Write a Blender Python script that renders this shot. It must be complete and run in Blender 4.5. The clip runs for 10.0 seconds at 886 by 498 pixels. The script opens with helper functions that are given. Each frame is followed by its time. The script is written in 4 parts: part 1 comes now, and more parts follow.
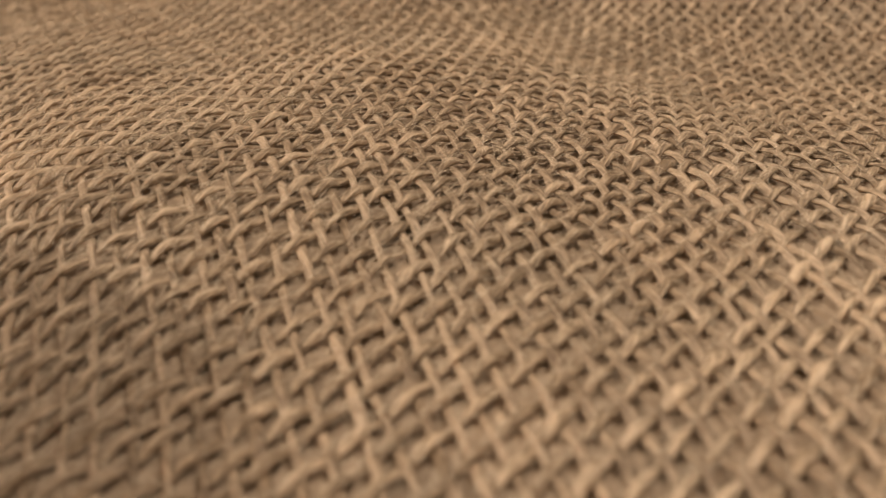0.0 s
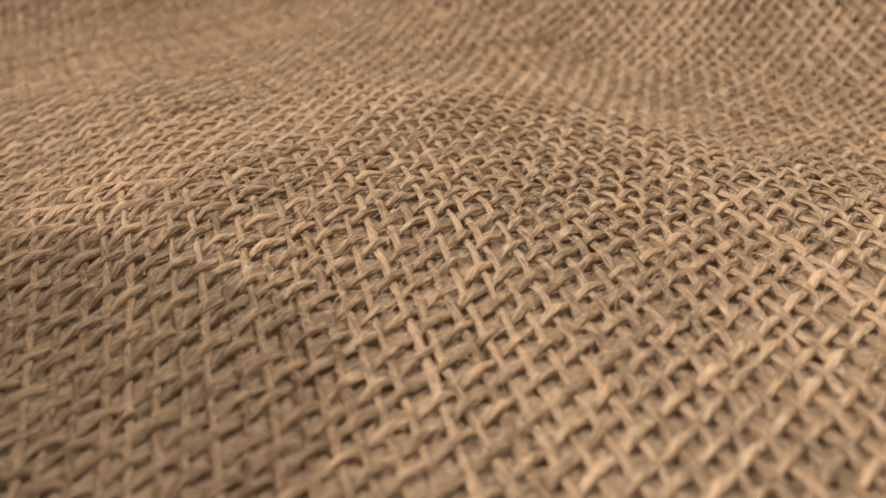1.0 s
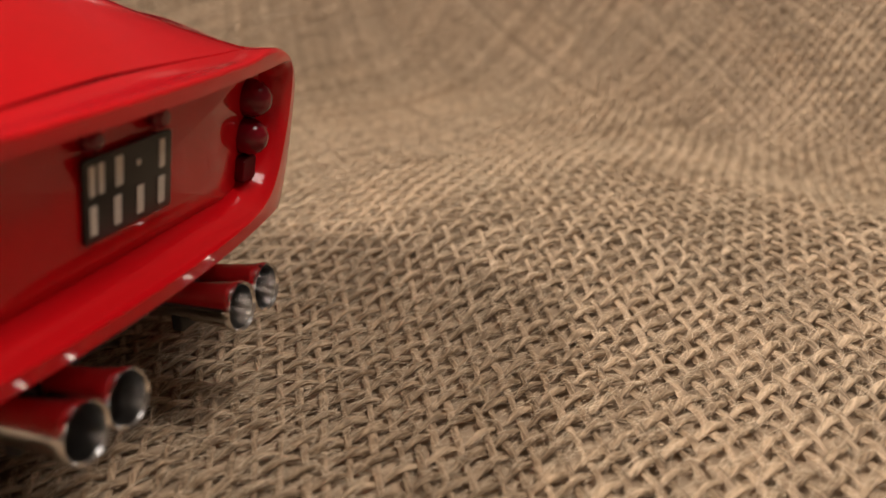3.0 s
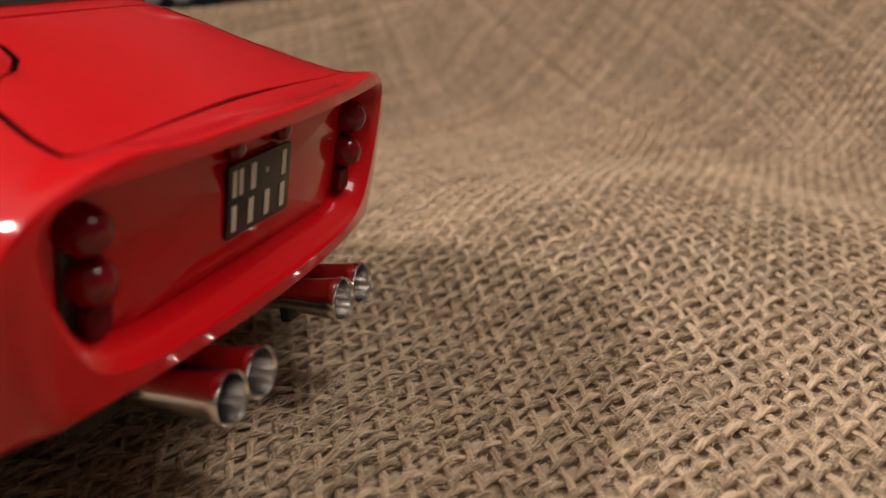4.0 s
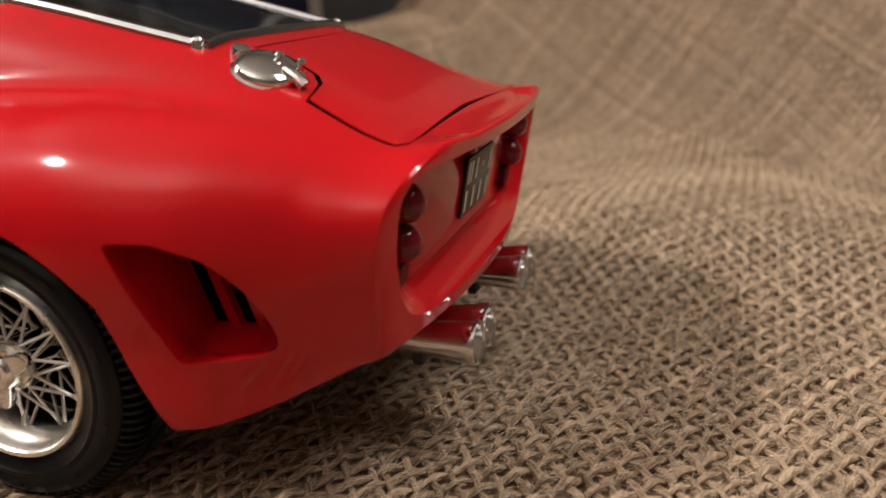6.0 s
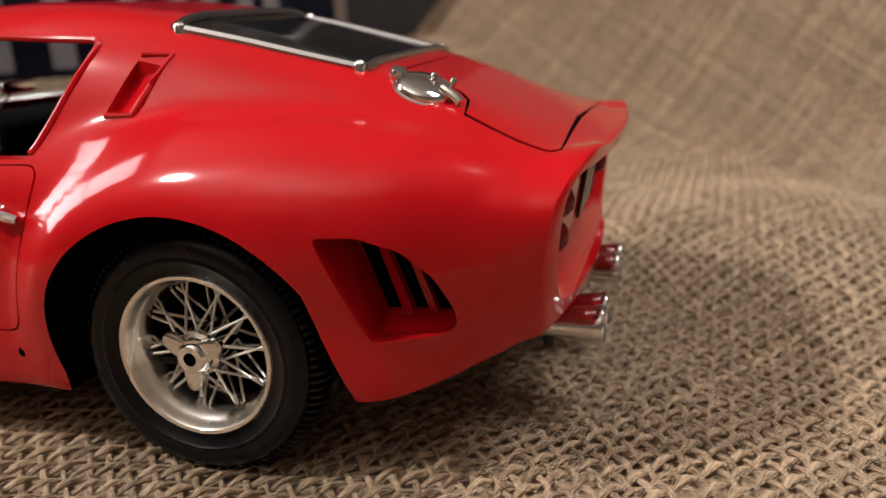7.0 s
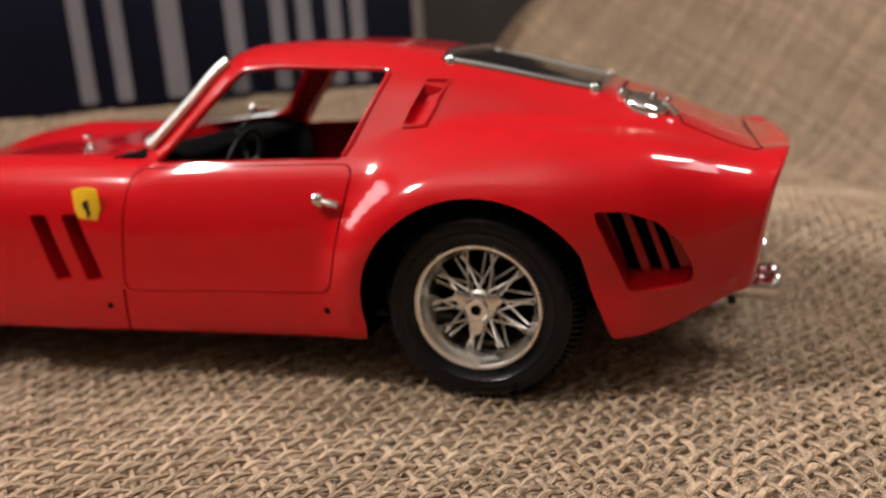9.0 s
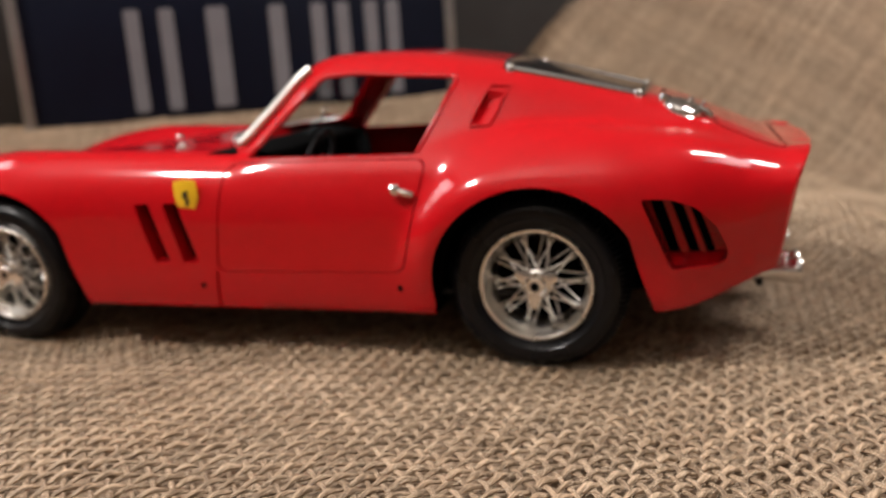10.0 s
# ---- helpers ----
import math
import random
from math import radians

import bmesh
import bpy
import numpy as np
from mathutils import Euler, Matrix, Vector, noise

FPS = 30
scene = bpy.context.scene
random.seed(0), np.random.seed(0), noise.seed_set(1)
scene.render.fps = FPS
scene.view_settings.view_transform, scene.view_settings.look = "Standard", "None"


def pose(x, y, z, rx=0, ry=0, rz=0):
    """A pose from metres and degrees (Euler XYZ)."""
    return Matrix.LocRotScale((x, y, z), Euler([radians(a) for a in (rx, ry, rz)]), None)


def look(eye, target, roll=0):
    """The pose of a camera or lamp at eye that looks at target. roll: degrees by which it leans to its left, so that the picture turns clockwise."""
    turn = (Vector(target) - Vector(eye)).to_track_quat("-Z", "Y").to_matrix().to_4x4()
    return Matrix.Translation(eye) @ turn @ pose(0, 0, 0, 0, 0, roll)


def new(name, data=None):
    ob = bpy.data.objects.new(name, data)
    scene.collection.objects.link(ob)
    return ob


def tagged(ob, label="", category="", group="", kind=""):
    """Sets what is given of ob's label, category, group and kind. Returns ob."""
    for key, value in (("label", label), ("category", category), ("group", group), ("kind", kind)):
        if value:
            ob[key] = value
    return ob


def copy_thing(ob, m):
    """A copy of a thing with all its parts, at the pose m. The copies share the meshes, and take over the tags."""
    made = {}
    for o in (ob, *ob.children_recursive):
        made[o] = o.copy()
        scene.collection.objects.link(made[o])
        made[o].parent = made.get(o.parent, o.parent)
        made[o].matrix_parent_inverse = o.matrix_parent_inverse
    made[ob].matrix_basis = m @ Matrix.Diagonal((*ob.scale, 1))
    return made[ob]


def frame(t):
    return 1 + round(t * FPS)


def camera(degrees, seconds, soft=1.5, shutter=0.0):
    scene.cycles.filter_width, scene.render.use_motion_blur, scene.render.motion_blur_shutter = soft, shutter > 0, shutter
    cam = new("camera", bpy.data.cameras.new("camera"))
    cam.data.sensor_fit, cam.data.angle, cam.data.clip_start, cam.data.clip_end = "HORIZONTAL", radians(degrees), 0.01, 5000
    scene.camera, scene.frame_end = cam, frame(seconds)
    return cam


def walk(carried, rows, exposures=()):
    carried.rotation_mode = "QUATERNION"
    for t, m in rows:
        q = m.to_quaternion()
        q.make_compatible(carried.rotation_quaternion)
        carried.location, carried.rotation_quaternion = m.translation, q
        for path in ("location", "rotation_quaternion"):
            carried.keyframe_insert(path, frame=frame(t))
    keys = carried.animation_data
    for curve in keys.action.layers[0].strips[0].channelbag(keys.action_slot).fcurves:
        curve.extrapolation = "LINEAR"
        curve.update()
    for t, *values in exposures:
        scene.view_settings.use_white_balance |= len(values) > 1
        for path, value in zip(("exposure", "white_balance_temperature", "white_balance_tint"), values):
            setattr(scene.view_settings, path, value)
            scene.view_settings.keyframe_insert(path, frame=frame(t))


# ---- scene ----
cam = camera(56.91, 10.0, soft=1.5)
cam.data.dof.use_dof = True
cam.data.dof.focus_distance = 0.112
cam.data.dof.aperture_fstop = 18.5
PATH = [
    (0, (0.11594, -0.00894, 0.04961), (0.08624, 0.15909, -0.05471), -2.70),
    (0.5, (0.11522, -0.01544, 0.05128), (0.08263, 0.15503, -0.04811), -2.60),
    (1, (0.11378, -0.02311, 0.05200), (0.07777, 0.14943, -0.04252), -2.40),
    (1.5, (0.11261, -0.03172, 0.05311), (0.07212, 0.14224, -0.03687), -2.10),
    (2, (0.11022, -0.04461, 0.05394), (0.06310, 0.13056, -0.03029), -1.90),
    (2.5, (0.10783, -0.05472, 0.05550), (0.05422, 0.12123, -0.02302), -2.10),
    (3, (0.10444, -0.06650, 0.05661), (0.04634, 0.11040, -0.01639), -2.10),
    (3.2, (0.10378, -0.07022, 0.05656), (0.04399, 0.10706, -0.01414), -2.00),
    (4.3, (0.09811, -0.08533, 0.05800), (0.03402, 0.09244, -0.00749), -2.70),
    (4.5, (0.09572, -0.08894, 0.05767), (0.03290, 0.08963, -0.00686), -2.80),
    (5, (0.09083, -0.09506, 0.05756), (0.02892, 0.08409, -0.00626), -2.90),
    (5.2, (0.08878, -0.09789, 0.05772), (0.02688, 0.08152, -0.00538), -2.90),
    (6.3, (0.07656, -0.11817, 0.06078), (0.01684, 0.06307, 0.00087), -3.10),
    (6.5, (0.07239, -0.12294, 0.06072), (0.01499, 0.05946, 0.00212), -3.10),
    (7, (0.06494, -0.13228, 0.06250), (0.00817, 0.05084, 0.00553), -3.60),
    (7.5, (0.05567, -0.14189, 0.06461), (-0.00013, 0.04240, 0.01052), -4.20),
    (8, (0.04622, -0.15272, 0.06467), (-0.00808, 0.03249, 0.01226), -4.10),
    (8.5, (0.03944, -0.16428, 0.06517), (-0.01505, 0.02100, 0.01317), -3.80),
    (9, (0.03467, -0.17900, 0.06606), (-0.02025, 0.00664, 0.01584), -3.80),
    (9.5, (0.03256, -0.19128, 0.06617), (-0.02345, -0.00556, 0.01746), -3.70),
    (10, (0.03006, -0.20267, 0.06589), (-0.02735, -0.01686, 0.01919), -3.60),
]
walk(cam, [(t, look(eye, target, roll)) for t, eye, target, roll in PATH],
     [(0, -0.22, 6850, 12), (1, 0.02, 6700, 12), (2, 0.08, 6500, 11), (3, 0.06, 6400, 11), (5, -0.06, 6100, 11), (8, 0.0, 6000, 11), (10, 0.11, 5900, 11)])

# ---- light ----
scene.view_settings.exposure = 0.0
world = bpy.data.worlds.new("room_air")
scene.world = world
world.use_nodes = True
world.node_tree.nodes["Background"].inputs[0].default_value = (0.9, 0.75, 0.6, 1)
world.node_tree.nodes["Background"].inputs[1].default_value = 0.02


def area_lamp(name, eye, target, size_x, size_y, watts, colour):
    data = bpy.data.lights.new(name, "AREA")
    data.shape, data.size, data.size_y, data.energy, data.color = "RECTANGLE", size_x, size_y, watts, colour
    ob = new(name, data)
    ob.matrix_world = look(eye, target)
    return ob


# two reading lamps over the table, a two-pane window, and added fills for tail and ceiling
LAMPS = (((-0.60, -0.36, 0.86), 0.062, 0.062, 9.5), ((0.30, 0.10, 0.60), 0.05, 0.12, 2.0))
for place, size_x, size_y, watts in LAMPS:
    area_lamp("reading_lamp_light", place, (0, 0, 0.02), size_x, size_y, watts, (1.0, 0.89, 0.78))
for z in (1.33, 0.71):
    area_lamp("window_light", (-1.72, 0.04, z), (0, 0.04, z - 0.3), 0.44, 0.55, 6.5, (1.0, 0.92, 0.85))
# added fill beyond the tail that brightens its panel; no window stands here
area_lamp("tail_fill_light", (1.3, 0.15, 1.66), (0, 0, 0.03), 0.7, 0.4, 8.5, (1.0, 0.91, 0.83))
# added fill aimed up: its ceiling bounce softens shadows, with no lamp body
area_lamp("ceiling_fill_light", (-0.5, -1.25, 0.95), (-0.5, -1.251, 1.9), 0.3, 0.3, 24.0, (1.0, 0.88, 0.76))

# ---- materials ----


def material(name, colour, rough=0.5, metal=0.0, coat=0.0, grain=0.0, grain_size=0.002, bump=0.0, transmission=0.0, ior=1.45):
    """A principled material with two scales of colour variation and a fine relief."""
    m = bpy.data.materials.new(name)
    m.use_nodes = True
    n, l = m.node_tree.nodes, m.node_tree.links
    p = n["Principled BSDF"]
    p.inputs["Base Color"].default_value = (*colour, 1)
    p.inputs["Roughness"].default_value = rough
    p.inputs["Metallic"].default_value = metal
    p.inputs["Coat Weight"].default_value = coat
    p.inputs["Coat Roughness"].default_value = 0.04
    p.inputs["Transmission Weight"].default_value = transmission
    p.inputs["IOR"].default_value = ior
    if grain > 0:
        tc = n.new("ShaderNodeTexCoord")
        fine, wide = n.new("ShaderNodeTexNoise"), n.new("ShaderNodeTexNoise")
        fine.inputs["Scale"].default_value = 1.0 / grain_size
        wide.inputs["Scale"].default_value = 0.12 / grain_size
        fine.inputs["Detail"].default_value = 4
        l.new(tc.outputs["Object"], fine.inputs["Vector"])
        l.new(tc.outputs["Object"], wide.inputs["Vector"])
        add = n.new("ShaderNodeMath")
        add.operation = "ADD"
        l.new(fine.outputs["Fac"], add.inputs[0])
        l.new(wide.outputs["Fac"], add.inputs[1])
        rng = n.new("ShaderNodeMapRange")
        rng.inputs["From Min"].default_value, rng.inputs["From Max"].default_value = 0.6, 1.4
        rng.inputs["To Min"].default_value, rng.inputs["To Max"].default_value = 1 - grain, 1 + grain
        l.new(add.outputs[0], rng.inputs["Value"])
        mul = n.new("ShaderNodeVectorMath")
        mul.operation = "SCALE"
        mul.inputs[0].default_value = colour
        l.new(rng.outputs[0], mul.inputs["Scale"])
        l.new(mul.outputs[0], p.inputs["Base Color"])
        rr = n.new("ShaderNodeMapRange")
        rr.inputs["From Min"].default_value, rr.inputs["From Max"].default_value = 0.3, 0.7
        rr.inputs["To Min"].default_value, rr.inputs["To Max"].default_value = max(rough - 0.3 * grain, 0.02), min(rough + 0.3 * grain, 1)
        l.new(wide.outputs["Fac"], rr.inputs["Value"])
        l.new(rr.outputs[0], p.inputs["Roughness"])
        if bump > 0:
            b = n.new("ShaderNodeBump")
            b.inputs["Strength"].default_value, b.inputs["Distance"].default_value = 0.6, bump
            l.new(fine.outputs["Fac"], b.inputs["Height"])
            l.new(b.outputs[0], p.inputs["Normal"])
    return m


def jute(name, colour):
    """Twisted, hairy yarn: long streaks that vary from thread to thread."""
    m = material(name, colour, 0.5)
    n, l = m.node_tree.nodes, m.node_tree.links
    p = n["Principled BSDF"]
    p.inputs["Sheen Weight"].default_value = 0.25
    p.inputs["Sheen Tint"].default_value = (1.0, 0.85, 0.62, 1)
    tc, geo = n.new("ShaderNodeTexCoord"), n.new("ShaderNodeNewGeometry")
    fine, wide, mid = n.new("ShaderNodeTexNoise"), n.new("ShaderNodeTexNoise"), n.new("ShaderNodeTexNoise")
    stretch = n.new("ShaderNodeMapping")
    stretch.inputs["Scale"].default_value = (0.45, 7.0, 1.0)
    l.new(tc.outputs["UV"], stretch.inputs["Vector"])
    for node, scale, source in ((fine, 1.0, stretch.outputs[0]), (mid, 420.0, tc.outputs["Object"]), (wide, 38.0, tc.outputs["Object"])):
        node.inputs["Scale"].default_value = scale
        node.inputs["Detail"].default_value = 3
        l.new(source, node.inputs["Vector"])
    ramp = n.new("ShaderNodeValToRGB")
    e = ramp.color_ramp.elements
    e[0].position, e[1].position = 0.40, 0.63
    e[0].color = (colour[0] * 0.46, colour[1] * 0.41, colour[2] * 0.34, 1)
    e[1].color = (min(colour[0] * 1.5, 1), min(colour[1] * 1.5, 1), min(colour[2] * 1.48, 1), 1)
    s1, s2, s3 = n.new("ShaderNodeMath"), n.new("ShaderNodeMath"), n.new("ShaderNodeMath")
    s1.operation = s2.operation = s3.operation = "MULTIPLY_ADD"
    s1.inputs[1].default_value, s1.inputs[2].default_value = 0.62, 0.0
    l.new(fine.outputs["Fac"], s1.inputs[0])
    s2.inputs[1].default_value = 0.26
    l.new(mid.outputs["Fac"], s2.inputs[0])
    l.new(s1.outputs[0], s2.inputs[2])
    s3.inputs[1].default_value = 0.16
    l.new(geo.outputs["Random Per Island"], s3.inputs[0])
    l.new(s2.outputs[0], s3.inputs[2])
    l.new(s3.outputs[0], ramp.inputs[0])
    hue = n.new("ShaderNodeMix")
    hue.data_type = "RGBA"
    hue.blend_type = "MULTIPLY"
    hue.inputs[7].default_value = (1.0, 0.88, 0.78, 1)
    l.new(wide.outputs["Fac"], hue.inputs[0])
    l.new(ramp.outputs[0], hue.inputs[6])
    l.new(hue.outputs[2], p.inputs["Base Color"])
    b = n.new("ShaderNodeBump")
    b.inputs["Strength"].default_value, b.inputs["Distance"].default_value = 1.0, 0.0006
    l.new(fine.outputs["Fac"], b.inputs["Height"])
    l.new(b.outputs[0], p.inputs["Normal"])
    return m


RED = material("red_car_paint", (0.50, 0.0035, 0.007), 0.30, coat=1.0, grain=0.05, grain_size=0.004)
DARK_RED = material("red_plastic_lens", (0.15, 0.002, 0.008), 0.08, grain=0.1, grain_size=0.002)
DULL_LENS = material("dull_red_reflector", (0.12, 0.002, 0.008), 0.4, grain=0.2, grain_size=0.001)
CHROME = material("polished_chrome", (0.86, 0.85, 0.83), 0.06, 1.0, grain=0.06, grain_size=0.002)
SATIN = material("satin_chrome_pipe", (0.74, 0.72, 0.70), 0.16, 1.0, grain=0.08, grain_size=0.002)
NICKEL = material("warm_nickel_rim", (0.95, 0.92, 0.86), 0.27, 1.0, grain=0.10, grain_size=0.002)
SPOKE = material("satin_silver_spoke", (0.80, 0.79, 0.76), 0.34, 1.0, grain=0.08, grain_size=0.002)
RUBBER = material("black_tyre_rubber", (0.004, 0.004, 0.005), 0.30, grain=0.3, grain_size=0.0018, bump=0.00008)
BLACK = material("matt_black_plastic", (0.012, 0.011, 0.011), 0.5, grain=0.2, grain_size=0.003)
# glossless near-black that puts the shade of hollows into the colour
VOID = material("recess_shade_black", (0.004, 0.004, 0.004), 0.8)
GREY = material("grey_window_surround", (0.34, 0.34, 0.35), 0.2, 1.0, grain=0.1, grain_size=0.002)


def pane(name, tint, base, gloss_rough):
    """Thin clear plastic: light passes straight through, with a mirror gloss that grows towards grazing."""
    m = bpy.data.materials.new(name)
    m.use_nodes = True
    n, l = m.node_tree.nodes, m.node_tree.links
    n.remove(n["Principled BSDF"])
    clear, gloss, mix, fresnel = n.new("ShaderNodeBsdfTransparent"), n.new("ShaderNodeBsdfGlossy"), n.new("ShaderNodeMixShader"), n.new("ShaderNodeLayerWeight")
    clear.inputs["Color"].default_value = (*tint, 1)
    gloss.inputs["Roughness"].default_value = gloss_rough
    fresnel.inputs["Blend"].default_value = 0.5
    steep, gain = n.new("ShaderNodeMath"), n.new("ShaderNodeMapRange")
    steep.operation = "POWER"
    steep.inputs[1].default_value = 5.0
    gain.inputs["To Min"].default_value = base
    l.new(fresnel.outputs["Facing"], steep.inputs[0])
    l.new(steep.outputs[0], gain.inputs["Value"])
    l.new(gain.outputs[0], mix.inputs[0])
    l.new(clear.outputs[0], mix.inputs[1])
    l.new(gloss.outputs[0], mix.inputs[2])
    l.new(mix.outputs[0], n["Material Output"].inputs["Surface"])
    return m


GLASS = pane("clear_plastic_pane", (0.90, 0.91, 0.91), 0.03, 0.04)
SMOKE = pane("smoky_plastic_pane", (0.52, 0.53, 0.54), 0.15, 0.08)
PLATE_BLACK = material("black_plate_enamel", (0.008, 0.009, 0.009), 0.35, grain=0.15, grain_size=0.002)
PLATE_WHITE = material("off_white_print", (0.62, 0.60, 0.55), 0.5, grain=0.08, grain_size=0.001)
YELLOW = material("yellow_enamel", (0.85, 0.52, 0.01), 0.3, coat=0.4, grain=0.05, grain_size=0.001)
SEAT = material("black_seat_vinyl", (0.005, 0.004, 0.004), 0.8, grain=0.2, grain_size=0.002, bump=0.0001)
DASH = material("dark_dash_paint", (0.008, 0.008, 0.008), 0.8, grain=0.12, grain_size=0.002)
NAVY = material("navy_sign_paint", (0.0028, 0.0045, 0.014), 0.5, grain=0.25, grain_size=0.02, bump=0.0002)
SIGN_GREY = material("pale_grey_sign_paint", (0.18, 0.175, 0.19), 0.5, grain=0.12, grain_size=0.01)
STEEL = material("dull_steel_edge", (0.30, 0.29, 0.28), 0.4, 0.7, grain=0.15, grain_size=0.01)
CHARCOAL = material("charcoal_board", (0.035, 0.034, 0.034), 0.6, grain=0.2, grain_size=0.02)
JUTE_U = jute("jute_yarn_thick", (0.40, 0.312, 0.219))
JUTE_V = jute("jute_yarn_thin", (0.34, 0.26, 0.182))
FUZZ = material("loose_jute_fibre", (0.74, 0.60, 0.43), 0.5, grain=0.25, grain_size=0.004)
UNDER = material("brown_backing_cloth", (0.36, 0.265, 0.178), 0.95, grain=0.35, grain_size=0.0016, bump=0.0008)
PLASTER = material("beige_wall_plaster", (0.34, 0.30, 0.26), 0.9, grain=0.06, grain_size=0.1, bump=0.001)
CEILING = material("white_ceiling_paint", (0.72, 0.69, 0.64), 0.9, grain=0.04, grain_size=0.1)
WOOD = material("brown_table_wood", (0.20, 0.115, 0.06), 0.45, grain=0.3, grain_size=0.02, bump=0.0004)

RED.node_tree.nodes["Principled BSDF"].inputs["Specular IOR Level"].default_value = 0.03
RED.node_tree.nodes["Principled BSDF"].inputs["Coat Roughness"].default_value = 0.085
RED.node_tree.nodes["Principled BSDF"].inputs["Coat IOR"].default_value = 1.42
RUBBER.node_tree.nodes["Principled BSDF"].inputs["Specular IOR Level"].default_value = 0.3
NAVY.node_tree.nodes["Principled BSDF"].inputs["Specular IOR Level"].default_value = 0.2
DULL_LENS.node_tree.nodes["Principled BSDF"].inputs["Specular IOR Level"].default_value = 0.1
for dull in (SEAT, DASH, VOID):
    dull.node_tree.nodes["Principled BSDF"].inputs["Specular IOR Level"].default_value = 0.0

# ---- mesh helpers (sizes in millimetres) ----
MM = 0.001


def empty(name, label, category, group="", at=(0, 0, 0)):
    ob = new(name)
    ob.empty_display_size = 0.01
    ob.location = at
    return tagged(ob, label, category, group)


def part(name, bm, mat, parent=None, label="", smooth=35):
    """Links a bmesh, drawn in millimetres, as one mesh object under a thing or a part."""
    me = bpy.data.meshes.new(name)
    bmesh.ops.recalc_face_normals(bm, faces=bm.faces[:])
    bm.to_mesh(me)
    bm.free()
    me.transform(Matrix.Scale(MM, 4))
    return from_mesh(name, me, mat, parent, label, smooth)


def from_mesh(name, me, mat, parent=None, label="", smooth=35):
    me.materials.clear()
    me.materials.append(mat)
    if smooth:
        me.polygons.foreach_set("use_smooth", [True] * len(me.polygons))
        me.set_sharp_from_angle(angle=radians(smooth))
    ob = new(name, me)
    if parent:
        ob.parent = parent
    if label:
        ob["label"] = label
    return ob


def lathe(profile, steps=48, m=Matrix(), closed=False):
    """Turns (radius, height) pairs about z."""
    bm = bmesh.new()
    rings = []
    for k in range(steps):
        a = 2 * math.pi * k / steps
        rings.append([bm.verts.new(m @ Vector((r * math.cos(a), r * math.sin(a), h))) for r, h in profile])
    last = len(profile) - (0 if closed else 1)
    for k in range(steps):
        p, q = rings[k], rings[(k + 1) % steps]
        for j in range(last):
            i = (j + 1) % len(profile)
            bm.faces.new((p[j], q[j], q[i], p[i]))
    bmesh.ops.remove_doubles(bm, verts=bm.verts[:], dist=1e-4)
    return bm


def tube(points, radius, sides=8, bm=None, taper=None):
    """A round rod along points."""
    bm = bm or bmesh.new()
    pts = [Vector(p) for p in points]
    rings, up = [], Vector((0.13, 0.2, 1))
    for k, p in enumerate(pts):
        d = (pts[min(k + 1, len(pts) - 1)] - pts[max(k - 1, 0)]).normalized()
        s = d.cross(up).normalized()
        t = s.cross(d)
        r = radius * (taper[k] if taper else 1)
        rings.append([bm.verts.new(p + r * (math.cos(2 * math.pi * j / sides) * s + math.sin(2 * math.pi * j / sides) * t)) for j in range(sides)])
    for p, q in zip(rings, rings[1:]):
        for j in range(sides):
            bm.faces.new((p[j], p[(j + 1) % sides], q[(j + 1) % sides], q[j]))
    bm.faces.new(rings[0][::-1])
    bm.faces.new(rings[-1])
    return bm


def slab(outline, m, depth, bevel=0.0, bm=None):
    """An outline (u, v) in the plane of m, extruded to depth along its z."""
    own = bm is None
    bm = bm or bmesh.new()
    a = [bm.verts.new(m @ Vector((u, v, 0))) for u, v in outline]
    b = [bm.verts.new(m @ Vector((u, v, depth))) for u, v in outline]
    bm.faces.new(a[::-1])
    bm.faces.new(b)
    for j in range(len(a)):
        bm.faces.new((a[j], a[(j + 1) % len(a)], b[(j + 1) % len(a)], b[j]))
    if bevel and own:
        bmesh.ops.recalc_face_normals(bm, faces=bm.faces[:])
        bmesh.ops.bevel(bm, geom=bm.edges[:], offset=bevel, segments=2, affect="EDGES", profile=0.5)
    return bm


def box(x0, x1, y0, y1, z0, z1, bevel=0.0):
    return slab([(x0, y0), (x1, y0), (x1, y1), (x0, y1)], Matrix.Translation((0, 0, z0)), z1 - z0, bevel)


def rounded(u0, u1, v0, v1, r, n=5):
    out = []
    for cu, cv, a0 in ((u1 - r, v1 - r, 0), (u0 + r, v1 - r, 90), (u0 + r, v0 + r, 180), (u1 - r, v0 + r, 270)):
        for k in range(n + 1):
            a = radians(a0 + 90 * k / n)
            out.append((cu + r * math.cos(a), cv + r * math.sin(a)))
    return out


def round_corners(poly, r, n=4):
    """A polygon with its corners rounded to about r."""
    out = []
    for k, p in enumerate(poly):
        p, a, b = Vector(p), Vector(poly[k - 1]), Vector(poly[(k + 1) % len(poly)])
        da, db = (a - p), (b - p)
        ra, rb = min(r, da.length * 0.45), min(r, db.length * 0.45)
        s, e = p + da.normalized() * ra, p + db.normalized() * rb
        for i in range(n + 1):
            t = i / n
            out.append(tuple((1 - t) ** 2 * s + 2 * t * (1 - t) * p + t * t * e))
    return out


# planes for outlines: SIDE (u = x, v = z), pushed along +y
def side_plane(y):
    return Matrix(((1, 0, 0, 0), (0, 0, 1, y), (0, 1, 0, 0), (0, 0, 0, 1)))


